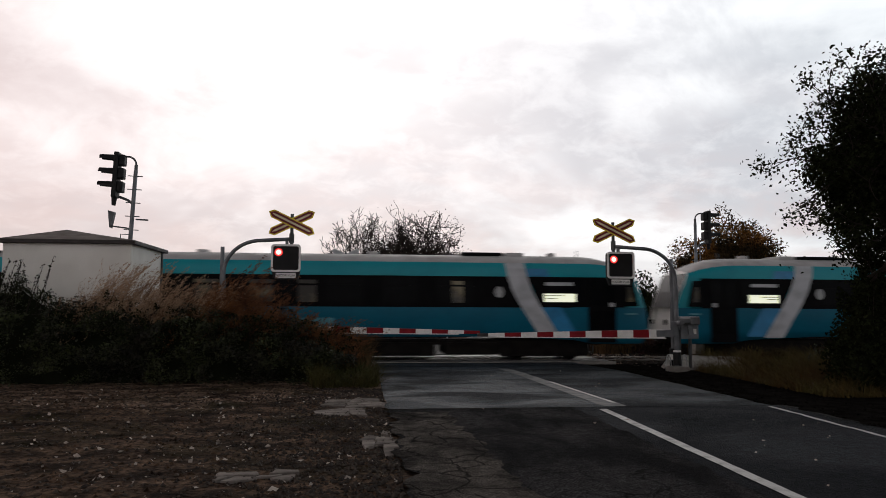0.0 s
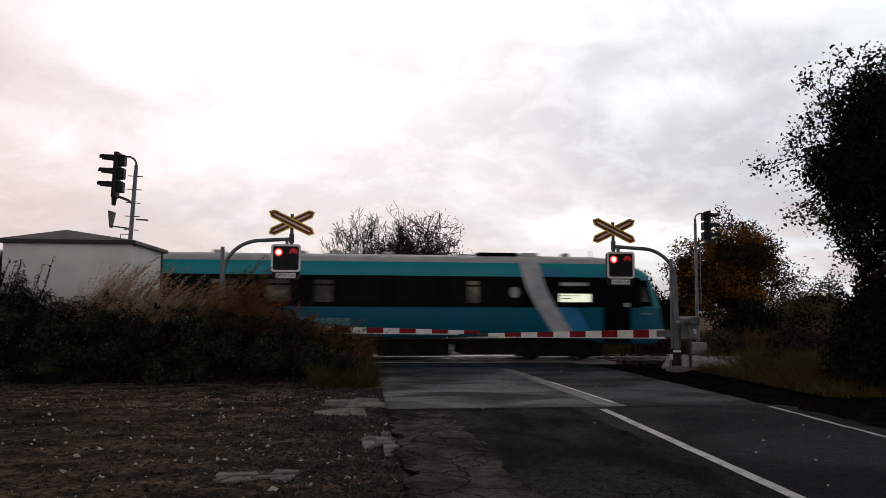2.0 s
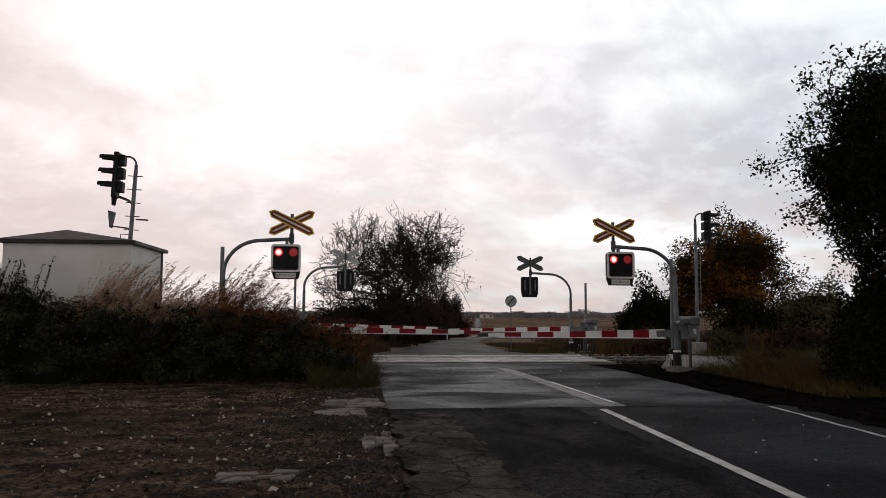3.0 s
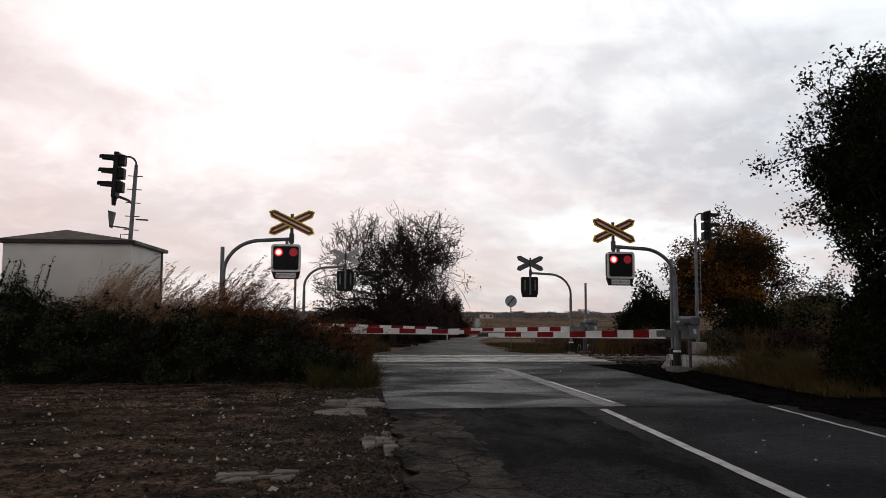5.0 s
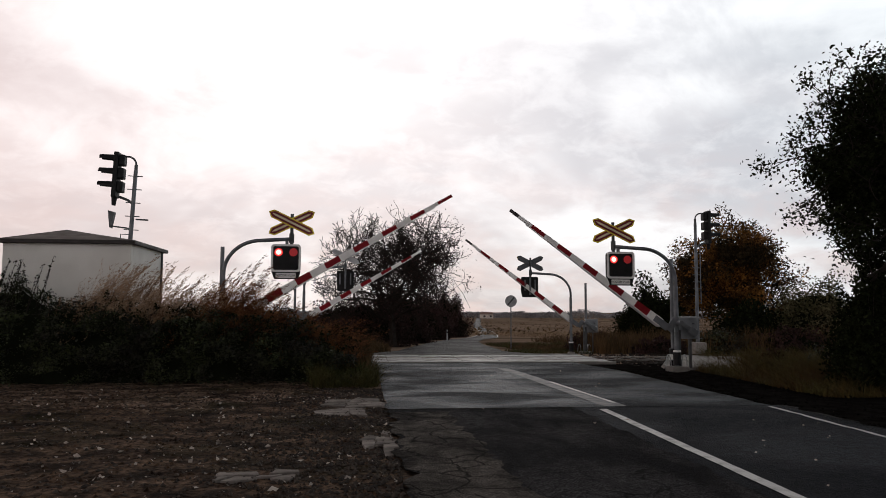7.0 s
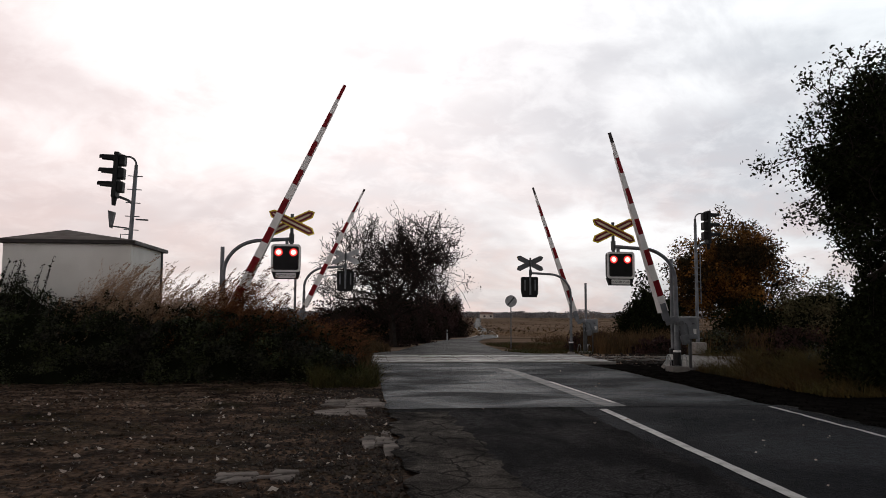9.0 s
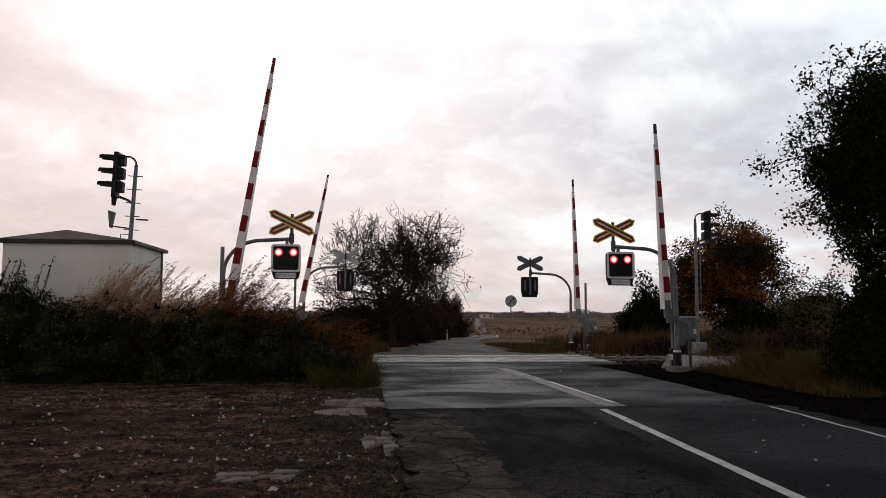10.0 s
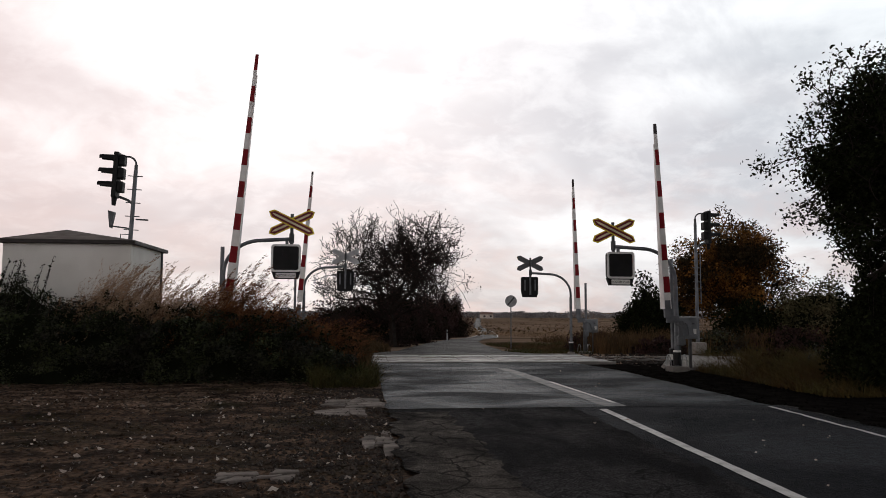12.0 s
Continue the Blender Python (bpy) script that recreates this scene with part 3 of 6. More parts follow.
def build_roads():
    strip("road_near", [(y, ROAD_L, ROAD_R) for y in np.arange(-10, 12.61, 0.2)], 0.015, M["old_asphalt"], "old dark asphalt road with cracks and ragged edge", 0.19)
    strip("road_lane", [(y, 3.6, ROAD_R - 0.1) for y in np.arange(-10, 12.61, 0.15)], 0.019, M["lane_asphalt"], "smoother blue grey asphalt of the outer lane", 0.10, div=8)
    strip("worn_road_edge", [(y, ROAD_L + 0.02, 1.75 - 0.03 * y) for y in np.arange(3, 12.2, 0.12)], 0.0195, M["edge_asphalt"], "pale crazed asphalt along the road edge", 0.22, div=8)
    strip("road_approach", [(y, ROAD_L - 0.02, ROAD_R - 0.28) for y in np.arange(12.5, 24.91, 0.2)], 0.023, M["new_asphalt"], "damp resurfaced asphalt road before the crossing", 0.07)
    strip("road_approach_lane", [(y, 4.36 - 0.03 * (y - 12.5), ROAD_R - 0.3) for y in np.arange(12.48, 24.91, 0.2)], 0.0265, M["outer_asphalt"], "darker damp asphalt of the outer lane before the crossing", 0.07)
    far = [(29.4, -0.3, 7.2), (31, 0.3, 7.1), (34.5, 0.9, 7.0), (39, 1.8, 7.5), (46, 2.9, 8.2), (55, 4.5, 9.0), (66, 6.5, 10.4), (80, 9.6, 13.2), (95, 13.9, 17.6), (127, 19.9, 23.5),
           (198, 31.8, 35.6), (249, 39.0, 42.6), (306, 46.4, 50.2), (359, 54, 57.6), (435, 66.5, 70), (525, 81, 84.5), (630, 97, 100.5)]
    ys = np.concatenate([np.arange(29.4, 130, 1.0), np.arange(130, 630, 4.0)])
    A = np.array(far)
    rows = [(y, float(np.interp(y, A[:, 0], A[:, 1])), float(np.interp(y, A[:, 0], A[:, 2]))) for y in ys]
    strip("road_beyond", rows, 0.02, M["far_asphalt"], "narrow asphalt lane winding away beyond the railway", 0.1)
    # white lines
    strip("centre_line", [(y, 3.97 - 0.033 * (12.2 - y), 4.11 - 0.033 * (12.2 - y)) for y in np.arange(5.0, 12.31, 0.3)], 0.026, M["line"], "white centre line painted on asphalt", 0.012, cat="road marking", div=2)
    strip("worn_centre_line", [(y, 4.16 - 0.03 * (y - 12.7), 4.58 - 0.045 * (y - 12.7)) for y in np.arange(12.55, 21.5, 0.3)], 0.029, M["worn_line"],
          "worn greyed centre line on asphalt", 0.03, cat="road marking", div=2)
    strip("worn_centre_line_edge", [(y, 4.47 - 0.04 * (y - 13), 4.55 - 0.042 * (y - 13)) for y in np.arange(13.0, 17.2, 0.3)], 0.033, M["line"],
          "thin remaining white paint of a worn centre line", 0.015, cat="road marking", div=2)
    strip("edge_line", [(y, 7.03 - 0.062 * (12.3 - y), 7.11 - 0.062 * (12.3 - y)) for y in np.arange(3, 12.45, 0.15)], 0.026, M["line"], "broken white edge line on asphalt", 0.04, cat="road marking", div=2)
    for a in (0, 1):
        strip("lane_edge_line", [(y, float(np.interp(y, A[:, 0], A[:, 1 + a])) + (0.0 if a == 0 else -0.22),
              float(np.interp(y, A[:, 0], A[:, 1 + a])) + (0.22 if a == 0 else 0.0)) for y in np.arange(92, 300, 2.0)],
              0.06, M["line"], "white edge line of the lane beyond", cat="road marking", div=1)


def build_track():
    # ballast bed
    rng = np.random.default_rng(8)
    xs = np.concatenate([np.linspace(-400, -20, 20), np.arange(-19, 40, 0.5), np.linspace(41, 300, 14)])
    prof = [(-3.4, -0.22), (-2.6, -0.16), (-1.8, -0.14), (0, -0.15), (1.8, -0.14), (2.6, -0.16), (3.4, -0.24)]
    V = [(x, TRACK_Y + y, z + (0.02 * rng.normal() if -20 < x < 40 else 0) - 0.02) for x in xs for y, z in prof]
    k = len(prof)
    F = [(i * k + j, (i + 1) * k + j, (i + 1) * k + j + 1, i * k + j + 1) for i in range(len(xs) - 1) for j in range(k - 1)]
    tagged(raw("trackbed", V, F, M["ballast"], smooth=False), "dark stone ballast of the railway", "track bed", kind="structure")
    n = 9000
    P = np.stack([rng.uniform(8.8, 30, n), TRACK_Y + rng.normal(size=n) * 1.5, np.full(n, -0.13)], 1)
    Vs, Fs = pebbles(P, rng.uniform(0.03, 0.07, n), rng)
    tagged(raw("ballast_stones", Vs, Fs, M["ballast"]), "loose grey brown ballast stones", "ballast", kind="stuff")
    for s in (-0.7175, 0.7175):
        bm = bmesh.new()
        y = TRACK_Y + s
        box(bm, -50, y, RAIL_Z - 0.025, 700, 0.067, 0.05, 0.008)
        box(bm, -50, y, RAIL_Z - 0.09, 700, 0.018, 0.09)
        box(bm, -50, y, RAIL_Z - 0.14, 700, 0.12, 0.02)
        tagged(part("rail", bm, M["rail"]), "worn steel rail with bright running surface", "rail", kind="structure", group="rails")
    sl = boxed(0, 0, 0, 0.26, 2.5, 0.12, 0.02)
    bed = thing("sleepers", "concrete sleepers half sunk in ballast, darkened for the rail's shade", "sleepers", pose(0, TRACK_Y, -0.16), kind="structure")
    # dark stone colour stands in for the shade under the rail
    first = part("sleeper", sl, M["stone"], bed, m=pose(9.6, 0, 0))
    for i in range(1, 34):
        o = first.copy()
        scene.collection.objects.link(o)
        o.matrix_basis = pose(9.6 + 0.6 * i, 0, 0)


def pebbles(P, s, rng):
    """Squashed octahedra."""
    n = len(P)
    base = np.array([(1, 0, 0), (0, 1, 0), (-1, 0, 0), (0, -1, 0), (0, 0, 0.7), (0, 0, -0.7)], float)
    J = base[None] * rng.uniform(0.6, 1.25, (n, 6, 1)) * s[:, None, None]
    t = rng.uniform(0, 6.28, n)
    c, q = np.cos(t)[:, None], np.sin(t)[:, None]
    X = J[:, :, 0] * c - J[:, :, 1] * q
    Y = J[:, :, 0] * q + J[:, :, 1] * c
    V = (np.stack([X, Y, J[:, :, 2]], 2) + P[:, None, :]).reshape(-1, 3)
    f = np.array([(0, 1, 4), (1, 2, 4), (2, 3, 4), (3, 0, 4), (1, 0, 5), (2, 1, 5), (3, 2, 5), (0, 3, 5)])
    F = (np.arange(n)[:, None, None] * 6 + f[None]).reshape(-1, 3)
    return V, F


def build_deck():
    deck = thing("crossing_deck", "damp concrete panels of the level crossing deck", "crossing deck", pose(0, 0, 0), kind="structure")
    rows = ((24.95, 26.28, -0.075), (26.50, 27.70, -0.082), (27.92, 29.3, -0.075))
    for a, b, z in rows:
        me = None
        for i in range(8):
            x = -1.05 + 1.3 * i
            if me is None:
                first = part("panel", boxed(0, 0, 0, 1.285, b - a, 0.14, 0.012), M["deck"], deck, m=pose(x, (a + b) / 2, z - 0.07))
                me = first
            else:
                o = me.copy()
                scene.collection.objects.link(o)
                o.matrix_basis = pose(x, (a + b) / 2, z - 0.07 + 0.004 * ((i * 7) % 3))
    for y in (24.86, 29.42):
        part("edge_beam", boxed(3.5, y, -0.11, 10.4, 0.16, 0.13, 0.015), M["concrete"], deck, "pale concrete edge beam")


def build_pad():
    p = thing("concrete_pad", "pale concrete slab with raised kerb on the verge", "concrete slab", pose(0, 0, 0))
    V = [(8.75, 20.75), (10.9, 20.2), (12.2, 22.9), (10.2, 23.5)]
    bm = bmesh.new()
    lo = [bm.verts.new((x, y, -0.12)) for x, y in V]
    hi = [bm.verts.new((x, y, 0.06 + 0.06 * (y - 20.2))) for x, y in V]
    bm.faces.new(hi)
    for i in range(4):
        bm.faces.new((lo[i], lo[(i + 1) % 4], hi[(i + 1) % 4], hi[i]))
    bmesh.ops.bevel(bm, geom=list(bm.edges), offset=0.02, segments=1, affect="EDGES")
    bmesh.ops.recalc_face_normals(bm, faces=bm.faces)
    part("slab", bm, M["concrete"], p)
    part("kerb", pipe(bmesh.new(), [(8.7, 20.75, 0.08), (9.4, 22.1, 0.16), (10.15, 23.5, 0.27)], 0.07, 4), M["concrete"], p)


def build_litter():
    rng = np.random.default_rng(11)
    # dark crumbled asphalt and stones along the road's ragged edge
    n = 9000
    y = rng.uniform(4.5, 16, n)
    x = 0.42 - np.abs(rng.normal(size=n)) * 0.95
    P = np.stack([x, y, np.zeros(n)], 1)
    P[:, 2] = [earth(a, b) - 0.042 for a, b, _ in P]
    V, F = pebbles(P, 0.006 + 0.035 * rng.random(n) ** 2.5, rng)
    tagged(raw("crumbled_asphalt", V, F, M["stone"]), "crumbled dark asphalt and stones at the road edge", "rubble", kind="stuff")
    n = 7000                             # clods of earth
    P = np.stack([rng.uniform(-9, 0.3, n), rng.uniform(4.5, 17, n), np.zeros(n)], 1)
    P[:, 2] = [earth(a, b) - 0.055 for a, b, _ in P]
    V, F = pebbles(P, 0.012 + 0.04 * rng.random(n) ** 2, rng)
    tagged(raw("clods", V, F, M["soil"]), "dark clods of trodden earth", "earth", kind="stuff")
    n = 3500
    P = np.stack([rng.uniform(-9, 0.3, n), rng.uniform(4.5, 17, n), np.full(n, 0.0)], 1)
    P[:, 2] = [earth(a, b) - 0.045 for a, b, _ in P]
    V, F = pebbles(P, rng.uniform(0.008, 0.035, n), rng)
    tagged(raw("stones_on_earth", V, F, M["stone"]), "small brown stones lying on bare earth", "stones", kind="stuff")
    n = 4200
    P = np.stack([0.4 - 8.4 * rng.random(n) ** 1.25, 4.8 + 11.5 * rng.random(n) ** 1.5, np.full(n, 0.0)], 1)
    P = P[[noise.noise(Vector((a * 0.9, b * 0.6, 3))) + 0.35 * rng.normal() + 0.004 * (10 - b) > 0.17 for a, b, _ in P]]
    P[:, 2] = [earth(a, b) - 0.034 for a, b, _ in P]
    V, F = leaves(P, 0.010 + 0.042 * rng.random(len(P)) ** 3, rng, 0.8, 0.6)
    tagged(raw("pale_chips", V, F, M["chip"]), "pale fallen leaves and chips on bare earth", "litter", kind="stuff")
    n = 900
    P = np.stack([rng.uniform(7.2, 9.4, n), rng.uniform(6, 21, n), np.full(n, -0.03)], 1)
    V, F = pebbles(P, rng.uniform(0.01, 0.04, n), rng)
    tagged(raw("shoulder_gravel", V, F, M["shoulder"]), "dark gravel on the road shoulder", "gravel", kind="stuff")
    n = 26
    P = np.stack([rng.uniform(1, 10, n), rng.uniform(5, 20, n), np.full(n, 0.02)], 1)
    P[P[:, 0] > 7.3, 2] = -0.02
    P[:, 2] += 0.012
    V, F = leaves(P, 0.03, rng, 0.95, 0.6)
    tagged(raw("leaves_on_road", V, F, M["chip"]), "few pale leaves fallen on the road", "litter", kind="stuff")
    # broken slabs of old concrete by the road edge
    for cx, cy, w, l, k in ((-0.12, 13.2, 1.0, 1.9, 4), (0.22, 9.5, 0.42, 1.7, 5), (-1.05, 7.75, 0.8, 0.34, 2)):
        s = thing("broken_slab", "broken pale concrete slab sunk in the earth", "concrete slab", pose(cx, cy, 0.012), group="broken slabs")
        nx_, ny_ = (3, k) if l > w else (4, 2)
        gx = np.linspace(-w / 2, w / 2, nx_ + 1)
        gy = np.linspace(-l / 2, l / 2, ny_ + 1)
        jx = gx[None, :] + rng.normal(size=(ny_ + 1, nx_ + 1)) * w / nx_ * 0.24
        jy = gy[:, None] + rng.normal(size=(ny_ + 1, nx_ + 1)) * l / ny_ * 0.28
        for a in range(ny_):
            for b in range(nx_):
                if rng.random() < 0.2:
                    continue
                q = np.array([(jx[v, u], jy[v, u]) for v, u in ((a, b), (a, b + 1), (a + 1, b + 1), (a + 1, b))])
                c = q.mean(0)
                q = c + (q - c) * 0.965
                mids = []
                for e in range(4):
                    mids += [q[e], (q[e] + q[(e + 1) % 4]) / 2 + rng.normal(size=2) * 0.02]
                bm = outline(bmesh.new(), [(u - c[0], v - c[1]) for u, v in mids], 0.035, Matrix.Rotation(radians(90), 4, "X"))
                part("piece", bm, M["old_slab"], s, m=pose(c[0], c[1], float(earth(cx + c[0], cy + c[1])) - 0.070 + 0.006 * rng.random(), rng.normal() * 0.6, rng.normal() * 0.6))


build_ground()
build_roads()
build_track()
build_deck()
build_pad()
build_litter()


# ---------------------------------------------------------------- relay hut
def build_hut():
    x0, x1, y0, y1, e = -8.98, -5.88, 19.5, 22.5, 3.32
    h = thing("relay_hut", "off-white rendered relay hut with low hipped roof", "hut", pose(0, 0, 0))
    bm = bmesh.new()
    t = 0.18
    box(bm, (x0 + x1) / 2, y0 + t / 2, e / 2 - 0.1, x1 - x0, t, e + 0.2, 0.01)
    part("wall", bm, M["render"], h)
    part("wall", boxed((x0 + x1) / 2, y1 - t / 2, e / 2 - 0.1, x1 - x0, t, e + 0.2, 0.01), M["render"], h)
    for x in (x0 + t / 2, x1 - t / 2):
        part("wall", boxed(x, (y0 + y1) / 2, e / 2 - 0.1, t, y1 - y0 - 2 * t - 0.004, e + 0.2), M["render"], h)
    part("eave_board", boxed((x0 + x1) / 2, (y0 + y1) / 2, e + 0.045, x1 - x0 + 0.24, y1 - y0 + 0.24, 0.09, 0.01), M["fascia"], h, "dark eave board")
    o = 0.11
    pk = ((x0 + x1) / 2 - 0.62, (y0 + y1) / 2, e + 0.50)
    V = [(x0 - o, y0 - o, e + 0.094), (x1 + o, y0 - o, e + 0.094), (x1 + o, y1 + o, e + 0.094), (x0 - o, y1 + o, e + 0.094), pk]
    part_r = raw("roof", V, [(0, 1, 4), (1, 2, 4), (2, 3, 4), (3, 0, 4), (3, 2, 1, 0)], M["roofing"], h)
    part_r["label"] = "brown grey hipped roof"
    pipe_b = pipe(bmesh.new(), [(x1 + 0.03, y1 - 0.2, 0), (x1 + 0.03, y1 - 0.2, e)], 0.03, 8)
    part("downpipe", pipe_b, M["dark_steel"], h)


# ---------------------------------------------------------------- railway light signals
def railway_signal(name, x, y, base, top, side, ladder, label, lean=0.0):
    """side: -1 has the lamps looking along -X, +1 along +X."""
    s = thing(name, label, "railway signal", pose(x, y, base, 0, lean, 0), group="railway signals")
    H = top - base
    part("foundation", boxed(0, 0, 0.15, 0.45, 0.45, 0.5, 0.03), M["concrete"], s, "pale concrete foundation")
    part("mast", rodded((0, 0, 0.3), (0, 0, H - 0.25), 0.075, 0.06, 12), M["steel"], s, "galvanised steel mast")
    part("collar", rodded((0, 0, H - 0.3), (0, 0, H - 0.1), 0.05, 0.05), M["dark_steel"], s)
    arc = [(0, 0, H - 0.2)] + [(side * 0.25 * (1 - math.cos(a)), 0, H - 0.1 + 0.25 * math.sin(a)) for a in np.linspace(0, 1.57, 7)] + [(side * 0.5, 0, H + 0.15)]
    part("hanger", pipe(bmesh.new(), arc, 0.03, 8), M["dark_steel"], s)
    hx = side * 0.56
    head = part("signal_head", boxed(hx, 0, H - 0.45, 0.14, 0.42, 1.42, 0.03), M["black"], s, "black three-lamp signal head")
    for k in range(3):
        z = H + 0.02 - 0.42 * k
        part("lamp_housing", boxed(hx - side * 0.14, 0, z, 0.2, 0.3, 0.34, 0.04), M["black"], head)
        bm = bmesh.new()
        n = 12
        for q in range(n):
            a0, a1 = math.pi * q / n, math.pi * (q + 1) / n
            f = [(hx + side * 0.07, 0.16 * math.cos(a), z + 0.16 * math.sin(a)) for a in (a0, a1)]
            g = [(hx + side * 0.52, 0.13 * math.cos(a), z + 0.02 + 0.13 * math.sin(a)) for a in (a1, a0)]
            bm.faces.new([bm.verts.new(c) for c in f + g])
        bmesh.ops.remove_doubles(bm, verts=bm.verts, dist=0.001)
        bmesh.ops.solidify(bm, geom=list(bm.faces), thickness=0.012)
        part("hood", bm, M["black"], head)
        part("lens", rodded((hx + side * 0.06, 0, z), (hx + side * 0.085, 0, z), 0.11, n=16), M["glass"], head)
    part("lower_bracket", pipe(bmesh.new(), [(0, 0, H - 1.32), (side * 0.2, 0, H - 1.2), (side * 0.45, 0, H - 1.12)], 0.04, 8), M["dark_steel"], s)
    part("lower_tip", rodded((hx + side * 0.02, 0, H - 1.4), (hx + side * 0.02, 0, H - 1.1), 0.06, 0.09), M["black"], s)
    if ladder == "rungs":
        for k in range(9):
            z = H - 0.45 - 0.42 * k
            part("step_iron", boxed(0, 0, z, 0.44, 0.03, 0.025), M["dark_steel"], s)
        part("small_step", boxed(0.3, 0, H - 1.8, 0.36, 0.12, 0.04, 0.01), M["dark_steel"], s)
        part("plate_arm", pipe(bmesh.new(), [(0, 0, H - 2.1), (-0.62, 0, H - 2.04)], 0.022, 6), M["dark_steel"], s)
        bm = outline(bmesh.new(), [(-0.74, H - 1.56), (-0.55, H - 1.60), (-0.62, H - 2.1), (-0.66, H - 2.08)], 0.2)
        part("marker_plate", bm, M["board_back"], s, "narrow tapered marker plate")
        part("cable_frame", pipe(bmesh.new(), [(-0.06, 0, H - 2.75), (-0.3, 0, H - 2.75), (-0.3, 0, H - 2.28), (-0.04, 0, H - 2.28)], 0.018, 6), M["dark_steel"], s)
    else:
        for k in range(14):
            z = 0.75 + 0.30 * k
            if z < H - 0.4:
                part("step_iron", boxed(0.02, 0, z, 0.36, 0.03, 0.022), M["steel"], s)
        part("ladder_rail", rodded((0.19, 0, 2.2), (0.19, 0, H - 1.3), 0.018, n=6), M["steel"], s)
        part("cabinet", boxed(0, -0.1, 0.42, 0.5, 0.4, 0.32, 0.03), M["concrete"], s)
    return s


# ---------------------------------------------------------------- crossing signals
def text_mesh(body, size, extrude=0.002):
    cu = bpy.data.curves.new("lettering", "FONT")
    cu.body, cu.size, cu.extrude, cu.align_x, cu.align_y = body, size, extrude, "CENTER", "CENTER"
    ob = bpy.data.objects.new("lettering", cu)
    scene.collection.objects.link(ob)
    bpy.context.view_layer.update()
    me = bpy.data.meshes.new_from_object(ob.evaluated_get(bpy.context.evaluated_depsgraph_get()))
    bpy.data.objects.remove(ob)
    bpy.data.curves.remove(cu)
    return me


def rounded(w, h, r, n=5):
    pts = []
    for cx, cz, a in ((w / 2 - r, h / 2 - r, 0), (-w / 2 + r, h / 2 - r, 90), (-w / 2 + r, -h / 2 + r, 180), (w / 2 - r, -h / 2 + r, 270)):
        for k in range(n + 1):
            t = radians(a + 90 * k / n)
            pts.append((cx + r * math.cos(t), cz + r * math.sin(t)))
    return pts


BLINK_DISCS = []


def crossing_signal(x, y, base, arm, face, zc, label, back="board_back"):
    """A bent pipe with a warning cross and a lamp box. arm: the reach of the pipe along X; face: 0 looks to -Y, 180 to +Y."""
    s = thing("crossing_signal", label, "crossing signal", pose(x, y, base, 0, 0, face), group="crossing signals")
    a = arm if face == 0 else -arm
    sg = 1 if a > 0 else -1
    zc = zc - base
    za = zc - 0.42                       # height of the arm
    r = 1.0
    pts = [(0, 0, 0), (0, 0, 0.9), (0, 0, za - r)] + [(sg * r * (1 - math.cos(t)), 0, za - r * 1.0 + r * 0.92 * math.sin(t)) for t in np.linspace(0.12, 1.57, 12)]
    pts += [(a, 0, za - 0.03)]
    part("bent_pipe", pipe(bmesh.new(), pts, 0.052, 12), M["steel"], s, "bent galvanised pipe", smooth=True)
    part("sleeve", rodded((0, 0, 0.1), (0, 0, za - 1.15), 0.068, 0.064), M["steel"], s)
    part("footing", boxed(0, 0, -0.03, 0.30, 0.30, 0.16, 0.03), M["concrete"], s)
    for k in range(2):
        part("foot_band", rodded((0, 0, 0.1 + 0.36 * k), (0, 0, 0.455 + 0.06 * k), 0.11), M["black" if k == 0 else "white"], s, "black band" if k == 0 else "white band")
    part("drop_tube", rodded((a, 0, za - 0.24), (a, 0, zc + 0.25), 0.045), M["dark_steel"], s)
    part("clamp", rodded((a, 0, za - 0.14), (a, 0, za + 0.12), 0.07), M["dark_steel"], s)
    # the cross
    cross = None
    for k, tilt in enumerate((26, -26)):
        L, w, pt = 0.70, 0.118, 0.12
        shape = [(-L, 0), (-L + pt, w), (L - pt, w), (L, 0), (L - pt, -w), (-L + pt, -w)]
        m = Matrix.Translation((a, -0.075 - 0.02 * k, zc)) @ Matrix.Rotation(radians(-tilt), 4, "Y")
        board = part("cross_board", outline(bmesh.new(), shape, 0.018, m), M["yellow"], s, "yellow cross board with dark red stripe")
        f1 = [(u * 0.945, v * 0.72) for u, v in shape]
        f2 = [(u * 0.85, v * 0.24) for u, v in shape]
        part("red_field", outline(bmesh.new(), f1, 0.003, m @ Matrix.Translation((0, -0.0035, 0))), M["sign_red"], board, "dark red stripe")
        part("cream_stripe", outline(bmesh.new(), f2, 0.003, m @ Matrix.Translation((0, -0.007, 0))), M["cream"], board, "cream stripe")
        part("back_plate", outline(bmesh.new(), shape, 0.003, m @ Matrix.Translation((0, 0.0185, 0))), M[back], board, "grey back of the board")
    # lamp box
    bx, bz = a - sg * 0.12 if face == 0 else a, zc - 1.03
    bt = Matrix.Translation((bx, 0, bz))
    boxp = part("lamp_box", outline(bmesh.new(), rounded(0.78, 0.74, 0.08), 0.16, bt @ Matrix.Translation((0, -0.26, 0.03))), M["black"], s, "black lamp box with white rim")
    bm = bmesh.new()
    o, i = rounded(0.80, 0.76, 0.09), rounded(0.69, 0.65, 0.06)
    rings = [[bm.verts.new((p[0], d, p[1])) for p in q] for q, d in ((o, 0.028), (o, 0.0), (i, 0.0), (i, 0.028))]
    for ra, rb in zip(rings, rings[1:]):
        for k in range(len(o)):
            bm.faces.new((ra[k], ra[(k + 1) % len(o)], rb[(k + 1) % len(o)], rb[k]))
    bmesh.ops.recalc_face_normals(bm, faces=bm.faces)
    bm.transform(bt @ Matrix.Translation((0, -0.29, 0.03)))
    part("white_rim", bm, M["white"], boxp, "white reflective rim")
